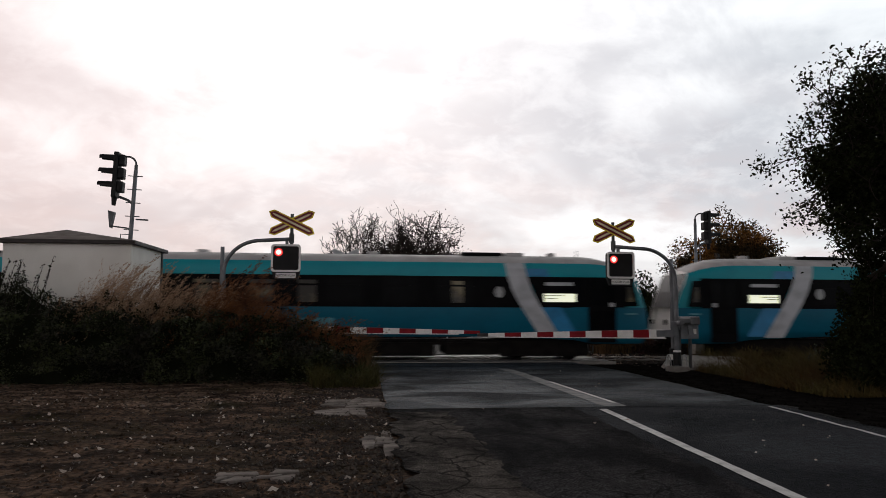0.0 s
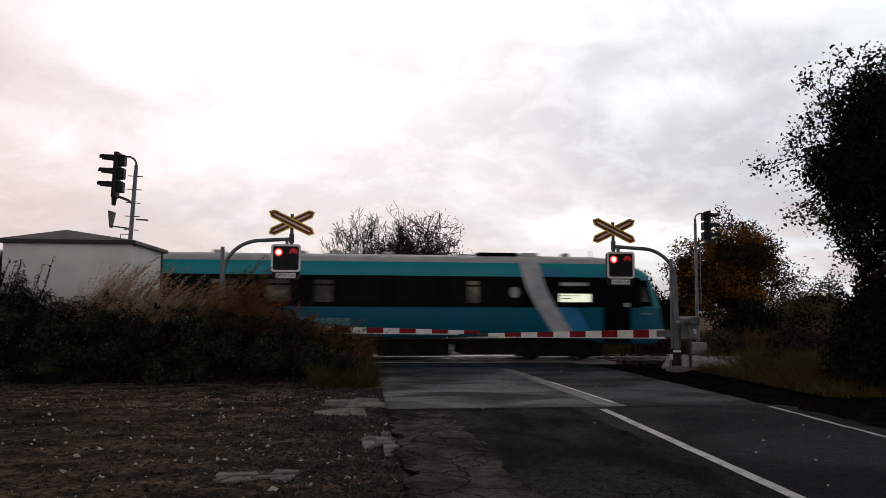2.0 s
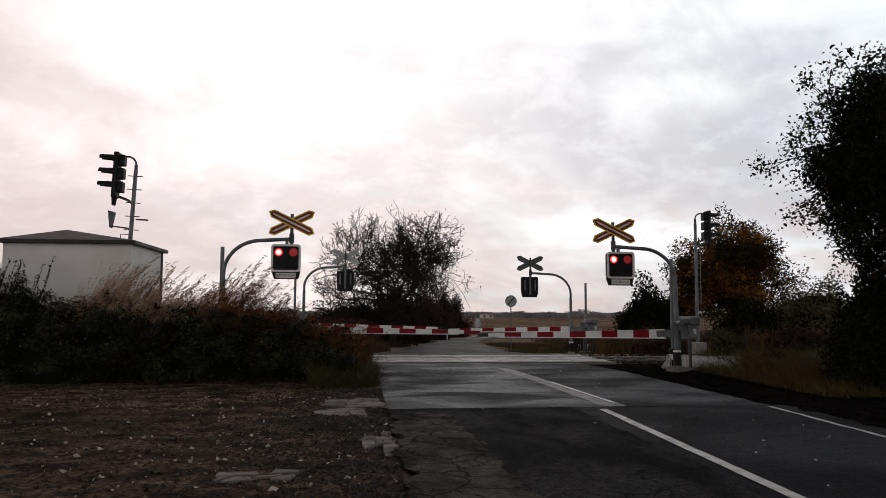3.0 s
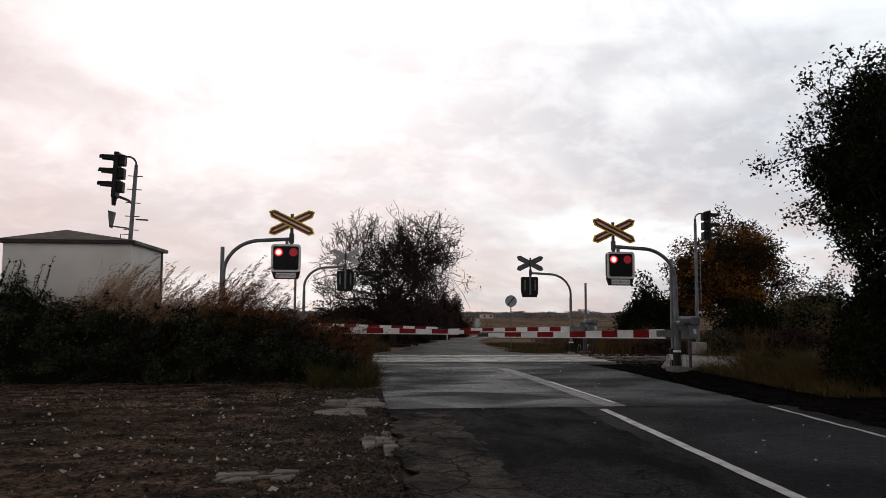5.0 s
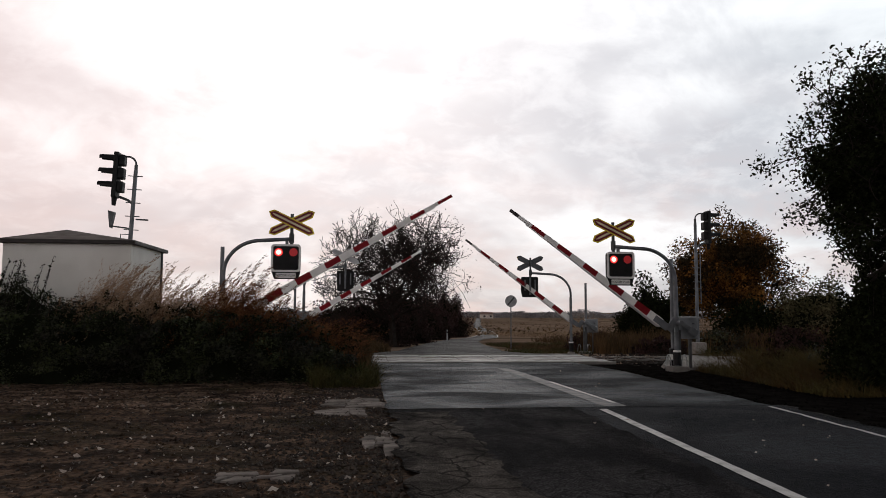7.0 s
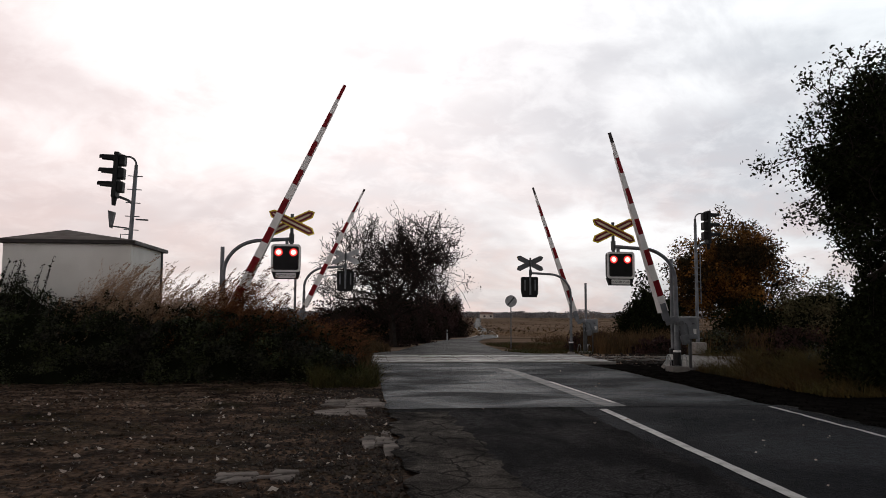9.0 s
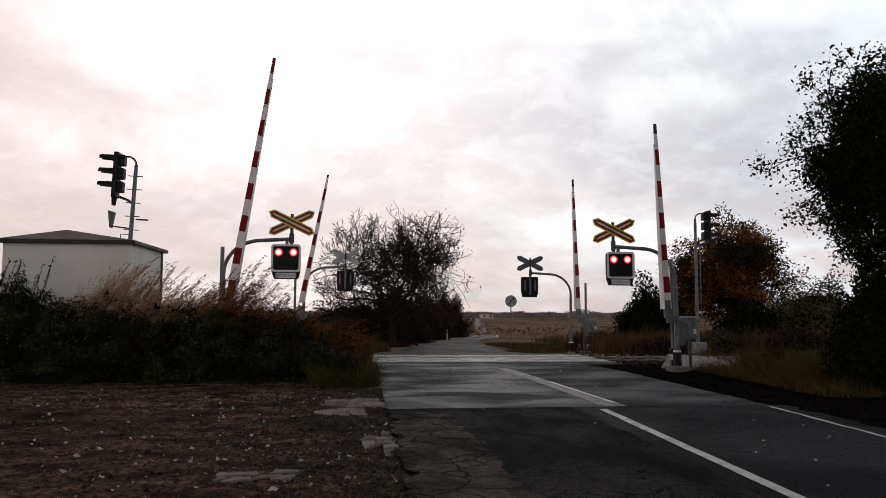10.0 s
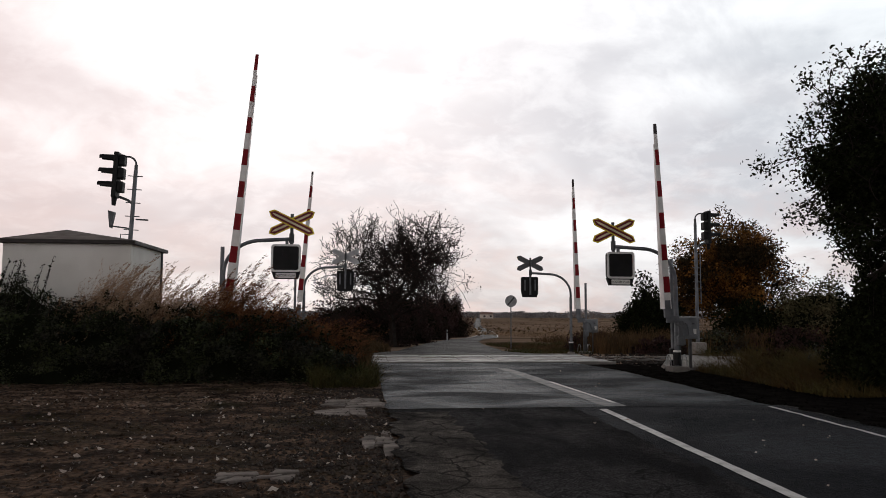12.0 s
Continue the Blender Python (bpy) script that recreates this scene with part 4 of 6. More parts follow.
    skirt = [(-0.39, -0.33), (0.39, -0.33), (0.33, -0.54), (-0.31, -0.54)]
    part("lower_box", outline(bmesh.new(), skirt, 0.15, bt @ Matrix.Translation((0.0, -0.24, 0))), M["black"], s)
    part("back_bracket", boxed(bx + 0.0, -0.06, bz + 0.05, 0.08, 0.08, 0.95, 0.01), M["steel"], s)
    for q in (-0.24, 0.24):
        part("back_rib", boxed(bx + q, -0.085, bz + 0.02, 0.06, 0.04, 0.5, 0.01), M["steel"], s)
    plate = part("name_plate", outline(bmesh.new(), rounded(0.54, 0.14, 0.02, 2), 0.012, bt @ Matrix.Translation((0.0, -0.252, -0.445))), M["white"], s, "white plate with black words")
    me = text_mesh("POZOR VLAK", 0.088)
    lt = put("lettering", me, M["black"], plate)
    lt.matrix_basis = bt @ pose(0.0, -0.256, -0.447, 90, 0, 0)
    # two lamps; an added black disc slides over each to blink it off
    for k, q in enumerate((-0.20, 0.20)):
        lz = bz + 0.19
        part("lamp", rodded((bx + q, -0.262, lz), (bx + q, -0.270, lz), 0.066, n=24), M["lamp_red"], boxp, "red warning lamp")
        part("lamp_halo", rodded((bx + q, -0.2615, lz), (bx + q, -0.268, lz), 0.088, n=24), M["lamp_mid"], boxp, "red glow of the lens")
        part("lamp_ring", rodded((bx + q, -0.261, lz), (bx + q, -0.266, lz), 0.112, n=24), M["lamp_rim"], boxp, "red lens rim")
        sh = part("lamp_blind", rodded((0, 0.004, 0), (0, -0.004, 0), 0.128, n=24), M["black"], s, "black disc added to hide the lamp while it is off")
        sh.matrix_basis = pose(bx + q, -0.279, lz)
        # added glowing disc that stands in for the fading lamp
        dim = part("dim_lens", rodded((0, 0.003, 0), (0, -0.003, 0), 0.113, n=24), M["lamp_dim"], s, "added dim red disc for the lamp's afterglow")
        dim.matrix_basis = pose(bx + q, -0.2735, lz)
        BLINK_DISCS.append((sh, k, bx + q, lz, -0.281, 0.24))
        BLINK_DISCS.append((dim, k, bx + q, lz, -0.2735, 0.05))
    return s


# ---------------------------------------------------------------- barriers
BOOMS = {}


def barrier(key, x, y, base, pivot, reach, offset, side, label, seg, x0, first):
    """side: +1 has the boom reach to +X when closed, -1 to -X. Local frame: the boom reaches along +x."""
    b = thing("crossing_barrier", label, "barrier", pose(x, y, base, 0, 0, 0 if side > 0 else 180), group="crossing barriers")
    f = 1 if side > 0 else -1            # local y that looks to the viewer is -f
    pz = pivot - base
    part("pedestal", boxed(-0.10, 0.28 * f, pz / 2 - 0.1, 0.15, 0.18, pz - 0.2, 0.03), M["dark_steel"], b, "dark steel pedestal")
    part("plinth", boxed(-0.1, 0.28 * f, -0.02, 0.5, 0.45, 0.16, 0.03), M["concrete"], b)
    hs = part("machine_housing", boxed(-0.43, 0.34 * f, pz - 0.16, 0.54, 0.32, 0.60, 0.04), M["housing"], b, "grey machine housing")
    part("housing_lid", boxed(-0.43, 0.34 * f, pz + 0.16, 0.58, 0.36, 0.05, 0.015), M["pale_board"], hs)
    part("label_plate", boxed(-0.58, 0.34 * f - 0.163 * f, pz - 0.24, 0.09, 0.006, 0.15), M["white"], hs)
    for q in (-0.34, -0.52):
        part("hinge", boxed(q, 0.34 * f - 0.165 * f, pz - 0.02, 0.10, 0.012, 0.035, 0.004), M["dark_steel"], hs)
    part("housing_leg", boxed(-0.50, 0.34 * f, (pz - 0.46) / 2, 0.07, 0.10, pz - 0.46, 0.02), M["dark_steel"], b)
    for q in (-0.32, 0.16):
        arch = [(q + 0.08 * math.cos(u), 0.5 * f - 0.16 * f, 0.05 + 0.34 * math.sin(u)) for u in np.linspace(0, math.pi, 9)]
        part("foot_guard", pipe(bmesh.new(), arch, 0.014, 6), M["pale_board"], b, "pale hoop at the foot")
    sx = {"far_right": -0.22, "near_right": -0.05}.get(key, 0.1)
    part("straight_post", rodded((sx, 0.5 * f, 0), (sx, 0.5 * f, pz + 1.87), 0.055), M["steel"], b, "plain straight post")
    for k in range(3):
        part("foot_band", rodded((sx, 0.5 * f, 0.06 + 0.17 * k), (sx, 0.5 * f, 0.21 + 0.17 * k), 0.10), M["black" if k % 2 == 0 else "white"], b)
    crank = [(-0.52, -0.34), (-0.46, 0.04), (-0.34, 0.14), (-0.12, 0.14), (0.02, -0.02), (0.06, -0.24), (-0.03, -0.26), (-0.08, -0.06), (-0.2, 0.02), (-0.32, -0.02), (-0.38, -0.34)]
    part("crank_plate", outline(bmesh.new(), crank, 0.03, Matrix.Translation((0, 0.14 * f, pz))), M["housing"], b, "arched steel drive arm")
    part("drive_rod", rodded((-0.03, 0.16 * f, pz - 0.2), (-0.1, 0.24 * f, pz - 0.55), 0.022, n=8), M["housing"], b)
    bm = rodded((0, -0.1, 0), (0, 0.25, 0), 0.07)
    box(bm, 0.12, 0, -offset * 0.5, 0.2, 0.06, offset + 0.1, 0.02)
    box(bm, 0.42, 0, -offset, 0.5, 0.09, 0.2, 0.02)
    box(bm, -0.35, 0.0, 0.06, 0.6, 0.06, 0.14, 0.02)
    box(bm, -0.50, 0.0, 0.06, 0.26, 0.12, 0.22, 0.03)
    boom = part("boom", bm, M["steel"], b, "grey boom holder and counterweight", m=pose(0, 0, pz))
    L = reach
    n = int(math.ceil((L - x0) / seg))
    for i in range(n):
        a, c = x0 + seg * i, min(L, x0 + seg * (i + 1)) - 0.001
        h0, h1 = [0.235 - 0.15 * (q - x0) / (L - x0) for q in (a, c)]
        w0, w1 = [0.085 - 0.04 * (q - x0) / (L - x0) for q in (a, c)]
        bm = bmesh.new()
        vs = [bm.verts.new(v) for v in ((a, -w0 / 2, -h0 / 2), (a, w0 / 2, -h0 / 2), (a, w0 / 2, h0 / 2), (a, -w0 / 2, h0 / 2),
                                        (c, -w1 / 2, -h1 / 2), (c, w1 / 2, -h1 / 2), (c, w1 / 2, h1 / 2), (c, -w1 / 2, h1 / 2))]
        for q in ((0, 1, 2, 3), (7, 6, 5, 4), (0, 4, 5, 1), (1, 5, 6, 2), (2, 6, 7, 3), (3, 7, 4, 0)):
            bm.faces.new([vs[j] for j in q])
        bmesh.ops.recalc_face_normals(bm, faces=bm.faces)
        bm.transform(Matrix.Translation((0, 0, -offset)))
        red = i % 2 == first
        last = i == n - 1
        part("boom_segment", bm, M["tip" if last else "boom_red" if red else "boom_white"], boom, "dark boom tip" if last else "red segment" if red else "white segment")
    bm = bmesh.new()
    vs = [bm.verts.new((q, sg * w / 2, -offset - h / 2 - 0.004 - d)) for q, w, h in ((x0, 0.30, 0.235), (L - 0.6, 0.05, 0.10)) for sg, d in ((-1, 0), (1, 0), (1, 0.02), (-1, 0.02))]
    for q in ((0, 1, 2, 3), (7, 6, 5, 4), (0, 4, 5, 1), (1, 5, 6, 2), (2, 6, 7, 3), (3, 7, 4, 0)):
        bm.faces.new([vs[j] for j in q])
    bmesh.ops.recalc_face_normals(bm, faces=bm.faces)
    part("boom_flange", bm, M["boom_white"], boom, "white lower flange of the boom")
    BOOMS[key] = (boom, pz)
    return b


build_hut()
railway_signal("railway_signal", -7.31, 23.6, -0.1, 6.25, -1, "rungs", "tall steel railway signal mast seen from the side, step irons", 2.2)
railway_signal("railway_signal", 14.2, 30.2, -0.2, 5.75, 1, "ladder", "steel railway signal mast with ladder beyond the track")
crossing_signal(-3.80, 20.75, 0.0, 1.82, 0, 4.08, "crossing signal with yellow warning cross and two red lamps")
crossing_signal(8.98, 20.45, 0.05, -1.84, 0, 3.97, "crossing signal with yellow warning cross and two red lamps")
crossing_signal(-2.62, 33.7, -0.25, 1.83, 180, 4.10, "crossing signal seen from its pale grey back", "pale_board")
crossing_signal(9.62, 33.5, -0.25, -1.90, 180, 3.88, "crossing signal seen from its dark grey back")
barrier("near_left", -4.01, 20.6, 0.0, 1.55, 7.31, 0.36, 1, "red and white crossing barrier with long tapered boom", 0.452, 0.526, 0)
barrier("near_right", 8.94, 20.25, 0.05, 1.34, 5.78, 0.29, -1, "red and white crossing barrier with grey machine housing", 0.46, 0.42, 1)
barrier("far_left", -3.15, 33.6, -0.25, 1.28, 6.72, 0.28, 1, "red and white crossing barrier beyond the track", 0.527, 0.78, 1)
barrier("far_right", 10.3, 33.6, -0.25, 1.14, 6.76, 0.28, -1, "red and white crossing barrier beyond the track", 0.525, 0.63, 1)


# ---------------------------------------------------------------- train
CAR_L = 22.45
SIDE = 1.43


def car_ring(x):
    """Half outline of the body at x, from the skirt up to the crown of the roof."""
    k = min(max((x - 19.6) / (CAR_L - 19.6), 0), 1)
    w = 1 - 0.17 * k ** 4 - 0.02 * k
    top = 3.78 - 0.50 * k ** 3
    low = 0.25 * (1 - min(max((x - 19.0) / 1.3, 0), 1))      # the skirt reaches lower at the cab
    out = []
    for y, z in ((1.26, 0.58 + low), (1.37, 0.70 + low), (SIDE, 1.0 + 0.3 * low), (SIDE, 1.88), (SIDE, 2.5), (SIDE, 2.96), (1.405, 3.24), (1.32, 3.44), (1.13, 3.59), (0.80, 3.69), (0.4, 3.76), (0, 3.78)):
        zz = z if z < 2.96 else 2.96 + (z - 2.96) * (top - 2.96) / 0.82
        dx = -0.95 * k * max(0, (zz - 1.1) / 2.7) ** 1.3 - 0.35 * k * max(0, (1.1 - zz) / 0.6)
        out.append((x + dx, y * w, zz))
    return out


def side_plate(bm, pts, y, thick=0.012):
    a = [bm.verts.new((x, y, z)) for x, z in pts]
    b = [bm.verts.new((x, y - math.copysign(thick, y), z)) for x, z in pts]
    bm.faces.new(a)
    bm.faces.new(b[::-1])
    for i in range(len(pts)):
        j = (i + 1) % len(pts)
        bm.faces.new((a[i], b[i], b[j], a[j]))
    bmesh.ops.recalc_face_normals(bm, faces=bm.faces)
    return bm


def plate(name, pts, y, material, parent, label=""):
    return part(name, side_plate(bmesh.new(), pts, y), M[material], parent, label)


def rect(x0, x1, z0, z1):
    return [(x0, z0), (x1, z0), (x1, z1), (x0, z1)]


def railcar(inner_door):
    car = thing("railcar", "teal and blue diesel railcar with grey roof, black window band", "railcar", group="railcars")
    xs = [0, 6, 12, 17, 19.6, 20.3, 20.9, 21.4, 21.8, 22.1, 22.3, 22.45]
    R = [car_ring(x) for x in xs]
    cut = 8                              # rows below belong to the sides, above to the roof
    for lo, hi, name, mt in ((0, 3, "lower_side", "petrol"), (3, cut - 1, "upper_side", "teal"), (cut - 1, 11, "roof", "roof_grey")):
        for s in (-1, 1):
            V = [(x, s * y, z) for r in R for x, y, z in r[lo:hi + 1]]
            k = hi - lo + 1
            F = [(i * k + j, (i + 1) * k + j, (i + 1) * k + j + 1, i * k + j + 1) for i in range(len(xs) - 1) for j in range(k - 1)]
            ob = raw(name, V, F, M[mt], car, {"lower_side": "petrol blue lower side", "upper_side": "teal upper side", "roof": "light grey roof"}[name], smooth=True)
    # ends
    last = R[-1]
    ring = [(x, y, z) for x, y, z in last] + [(x, -y, z) for x, y, z in last[-2::-1]]
    # white front; its paint also carries the sky reflected by the windscreen
    nose = raw("nose", ring, [tuple(range(len(ring)))], M["white"], car, "white cab front, with the windscreen's sky reflection painted in")
    n = len(last)
    for lo, hi, nm, mt in ((3, 7, "windscreen", "glass"), (0, 2, "bumper", "train_black")):
        V = []
        for x, y, z in last[lo:hi + 1]:
            V += [(x + 0.012, y * 0.93, z), (x + 0.012, -y * 0.93, z)]
        F = [(2 * i, 2 * i + 1, 2 * i + 3, 2 * i + 2) for i in range(hi - lo)]
        raw(nm, V, F, M[mt], nose)
    for s in (-0.62, 0.62):
        part("headlight", rodded((CAR_L - 0.02, s, 1.35), (CAR_L + 0.03, s, 1.35), 0.1, n=14), M["glass"], nose)
        part("buffer", rodded((CAR_L - 0.3, s * 1.35, 0.95), (CAR_L + 0.22, s * 1.35, 0.95), 0.09, n=10), M["underframe"], car)
    part("coupler", boxed(CAR_L + 0.05, 0, 0.85, 0.5, 0.25, 0.3, 0.03), M["underframe"], car)
    end = [(x, y, z) for x, y, z in R[0]] + [(x, -y, z) for x, y, z in R[0][-2::-1]]
    raw("end_wall", end, [tuple(range(len(end)))[::-1]], M["train_black"], car)
    bel = boxed(-0.14, 0, 2.1, 0.28, 2.5, 2.75, 0.1)
    for k in range(2):
        box(bel, -0.07 - 0.12 * k, 0, 2.1, 0.05, 2.62, 2.85, 0.02)
    part("bellows", bel, M["rubber"], car, "black rubber gangway bellows")
    part("floor", boxed(11, 0, 0.62, 21.0, 2.2, 0.14), M["underframe"], car)
    N = CAR_L
    for s in (-1, 1):
        y = s * (SIDE + 0.008)
        y2 = s * (SIDE + 0.016)
        y3 = s * (SIDE + 0.024)
        band0 = 0.04
        plate("window_band", [(band0, 1.88), (N - 4.80, 1.88), (N - 5.28, 2.95), (band0, 2.95)], y, "train_black", car, "black window band")
        plate("window_band", [(N - 4.14, 1.88), (N - 1.0, 1.88), (N - 1.0, 2.95), (N - 4.64, 2.95)], y, "train_black", car, "black window band")
        # diagonal stripes
        plate("stripe", [(N - 4.14, 0.80), (N - 3.42, 0.80), (N - 3.80, 1.4), (N - 4.16, 1.95), (N - 4.46, 2.5), (N - 4.62, 2.96), (N - 5.32, 2.96), (N - 5.17, 2.5), (N - 4.88, 1.95), (N - 4.52, 1.4)], y2, "stripe", car, "pale grey diagonal stripe")
        up = bmesh.new()
        a = [up.verts.new(v) for v in ((N - 5.32, s * (SIDE + 0.012), 2.96), (N - 4.62, s * (SIDE + 0.012), 2.96), (N - 4.68, s * 1.419, 3.24), (N - 5.38, s * 1.419, 3.24))]
        b = [up.verts.new(v) for v in ((N - 4.68, s * 1.419, 3.24), (N - 5.38, s * 1.419, 3.24), (N - 4.72, s * 1.334, 3.44), (N - 5.42, s * 1.334, 3.44))]
        up.faces.new(a)
        up.faces.new((b[0], b[2], b[3], b[1]))
        part("stripe", up, M["stripe"], car, "pale grey diagonal stripe")
        plate("blue_stripe", [(N - 3.40, 0.84), (N - 2.76, 0.84), (N - 3.1, 1.4), (N - 3.4, 1.87), (N - 4.10, 1.87), (N - 3.79, 1.4)], y, "skyblue", car, "bright blue diagonal stripe")
        blue = bmesh.new()
        blue.faces.new([blue.verts.new(v) for v in ((N - 4.60, s * (SIDE + 0.010), 2.96), (N - 3.8, s * (SIDE + 0.010), 2.96), (N - 3.9, s * 1.417, 3.24), (N - 4.66, s * 1.417, 3.24))])
        part("blue_stripe", blue, M["skyblue"], car, "bright blue diagonal stripe")
        plate("lower_seam", rect(0.1, N - 3.0, 1.86, 1.885), s * (SIDE + 0.006), "train_black", car)
        # cab end: door, side window, lit board
        door = plate("door", rect(N - 2.4, N - 1.38, 0.64, 2.93), y2, "train_black", car, "black folding door")
        for q in (0.04, 0.55):
            plate("pane", rect(N - 2.38 + q, N - 2.38 + q + 0.42, 1.95, 2.84), y3, "glass", door)
            plate("pane", rect(N - 2.38 + q, N - 2.38 + q + 0.42, 0.95, 1.75), y3, "glass", door)
        plate("sticker", rect(N - 1.62, N - 1.45, 1.9, 2.05), s * (SIDE + 0.032), "stripe", door)
        plate("cab_window", [(N - 1.05, 1.92), (N - 0.52, 1.92), (N - 0.72, 2.86), (N - 1.05, 2.86)], s * (SIDE + 0.004) * 0.985, "glass", car)
        plate("cab_view", [(N - 0.95, 2.08), (N - 0.72, 2.08), (N - 0.8, 2.62), (N - 0.95, 2.62)], s * (SIDE + 0.012) * 0.985, "daylight_view", car)
        w = plate("window", rect(N - 4.02, N - 2.6, 1.96, 2.86), y2, "glass", car)
        plate("destination_board", rect(N - 4.0, N - 2.86, 2.06, 2.36), y3, "display", w, "lit pale yellow destination board")
        for k in range(2):
            plate("board_line", rect(N - 3.94, N - 3.3 - 0.25 * k, 2.27 - 0.09 * k, 2.295 - 0.09 * k), s * (SIDE + 0.03), "train_black", w)
        plate("upper_sticker", rect(N - 3.96, N - 2.95, 2.64, 2.76), y3, "stripe", w)
        # saloon windows
        for i in range(8):
            x = 1.15 + 1.93 * i + (0.9 if inner_door else 0)
            if x + 1.2 > N - 5.3:
                break
            win = plate("window", rect(x, x + 1.25, 1.97, 2.86), y2, "glass", car)
            plate("vent_bar", rect(x, x + 1.25, 2.60, 2.63), y3, "train_black", win)
        # opaque plates painted as daylight from the far windows
        for x, w in ((13.15, 0.75), (11.7, 0.55), (6.66, 0.5), (5.14, 0.4), (3.6, 0.2)) if inner_door else ((0.38, 0.6), (4.1, 0.6), (6.4, 0.8), (8.2, 0.8), (9.85, 0.6), (15.15, 0.4)):
            plate("far_window_view", rect(x, x + w, 2.02, 2.58), s * (SIDE + 0.030), "daylight_view", car, "painted daylight seen through the saloon")
            plate("far_window_view", rect(x, x + w, 2.65, 2.78), s * (SIDE + 0.030), "daylight_view", car, "painted daylight seen through the saloon")
        plate("white_mark", [(N - 5.62 + 0.16 * math.cos(t), 2.40 + 0.2 * math.sin(t)) for t in np.linspace(0, 6.28, 17)[:-1]], y3, "pale_board", car, "round pale mark")
        # maker's mark as plain shapes
        ex = 9.4 if not inner_door else 7.37
        plate("emblem", [(ex - 0.22, 1.2), (ex + 0.22, 1.2), (ex, 1.62)], y, "cab_mark", car, "pale triangular emblem")
        for k in range(5):
            b0 = ex - s * (0.38 + 0.27 * k) - (0.2 if s > 0 else 0)
            plate("mark_bar", rect(b0, b0 + 0.2, 1.24, 1.48), y, "cab_mark", car)
        plate("small_mark", rect(N - 1.0, N - 0.6, 1.62, 1.68), s * (SIDE + 0.008) * 0.99, "cab_mark", car)
        if inner_door:
            d2 = plate("door", rect(1.0, 2.05, 0.85, 2.93), y2, "train_black", car, "black folding door")
            for q in (0.04, 0.55):
                plate("pane", rect(1.0 + q, 1.44 + q, 1.95, 2.84), y3, "glass", d2)
            plate("sticker", rect(1.2, 1.35, 1.9, 2.05), s * (SIDE + 0.032), "stripe", d2)
        else:
            plate("white_bar", rect(0.75, 1.85, 1.83, 1.87), y2, "stripe", car)
    # under the floor
    for c in (3.6, N - 3.9):
        bg = part("bogie", boxed(c, 0, 0.55, 3.0, 2.1, 0.34, 0.05), M["underframe"], car, "black bogie")
        for ax in (-0.95, 0.95):
            for s in (-0.75, 0.75):
                part("wheel", rodded((c + ax, s - 0.07, 0.43), (c + ax, s + 0.07, 0.43), 0.43, n=20), M["underframe"], bg)
        for s in (-1.02, 1.02):
            part("side_frame", boxed(c, s, 0.37, 3.3, 0.14, 0.46, 0.05), M["underframe"], bg)
    gear = ((7.4, 0.56, 0.36), (9.6, 2.2, 0.52), (12.4, 2.4, 0.5), (15.4, 1.4, 0.46)) if inner_door else ((7.2, 2.9, 0.14), (10.3, 2.9, 0.12), (13.3, 2.6, 0.16), (15.9, 1.9, 0.2))
    for x, l, z0 in gear:
        part("equipment_box", boxed(x, 0, (z0 + 0.62) / 2, l, 2.4, 0.62 - z0, 0.05), M["underframe"], car)
    # on the roof
    for x in (2.5, 6.4, 9.3, 12.4):
        part("roof_vent", boxed(x, -0.2, 3.80, 0.36, 0.5, 0.12, 0.03), M["roof_grey"], car)
    part("roof_unit", boxed(N - 6.1, 0, 3.80, 1.5, 1.3, 0.12, 0.03), M["train_black"], car, "dark flat roof unit")
    part("roof_unit", boxed(N - 4.9, 0, 3.79, 0.7, 1.1, 0.16, 0.04), M["roof_grey"], car, "grey roof unit")
    part("exhaust", boxed(N - 7.2, 0.3, 3.79, 0.5, 0.5, 0.10, 0.03), M["train_black"], car)
    part("horn", boxed(N - 3.4, 0, 3.82, 0.26, 0.4, 0.16, 0.03), M["roof_grey"], car)
    part("aerial", rodded((N - 2.4, 0, 3.6), (N - 2.4, 0, 4.02), 0.02, n=6), M["dark_steel"], car)
    return car


M["cab_mark"] = mat("cab_mark", (0.10, 0.33, 0.39), rough=0.4, bump=0)
CARS = []


def build_train():
    tail = railcar(False)
    lead = railcar(True)
    gap = 0.28
    for nose_x in (11.2, 11.2 - 46.25):
        front, mid = nose_x, nose_x + CAR_L + gap
        a = lead if nose_x > 0 else copy_thing(lead, Matrix.Identity(4))
        b = tail if nose_x > 0 else copy_thing(tail, Matrix.Identity(4))
        CARS.append((a, front + CAR_L, 180))
        CARS.append((b, mid + gap, 0))
    for ob, x, turn in CARS:
        ob.matrix_basis = pose(x, TRACK_Y, RAIL_Z, 0, 0, turn)


build_train()


# ---------------------------------------------------------------- plants
def stuff(name, V, F, material, label, category):
    return tagged(raw(name, V, F, material), label, category, kind="stuff")


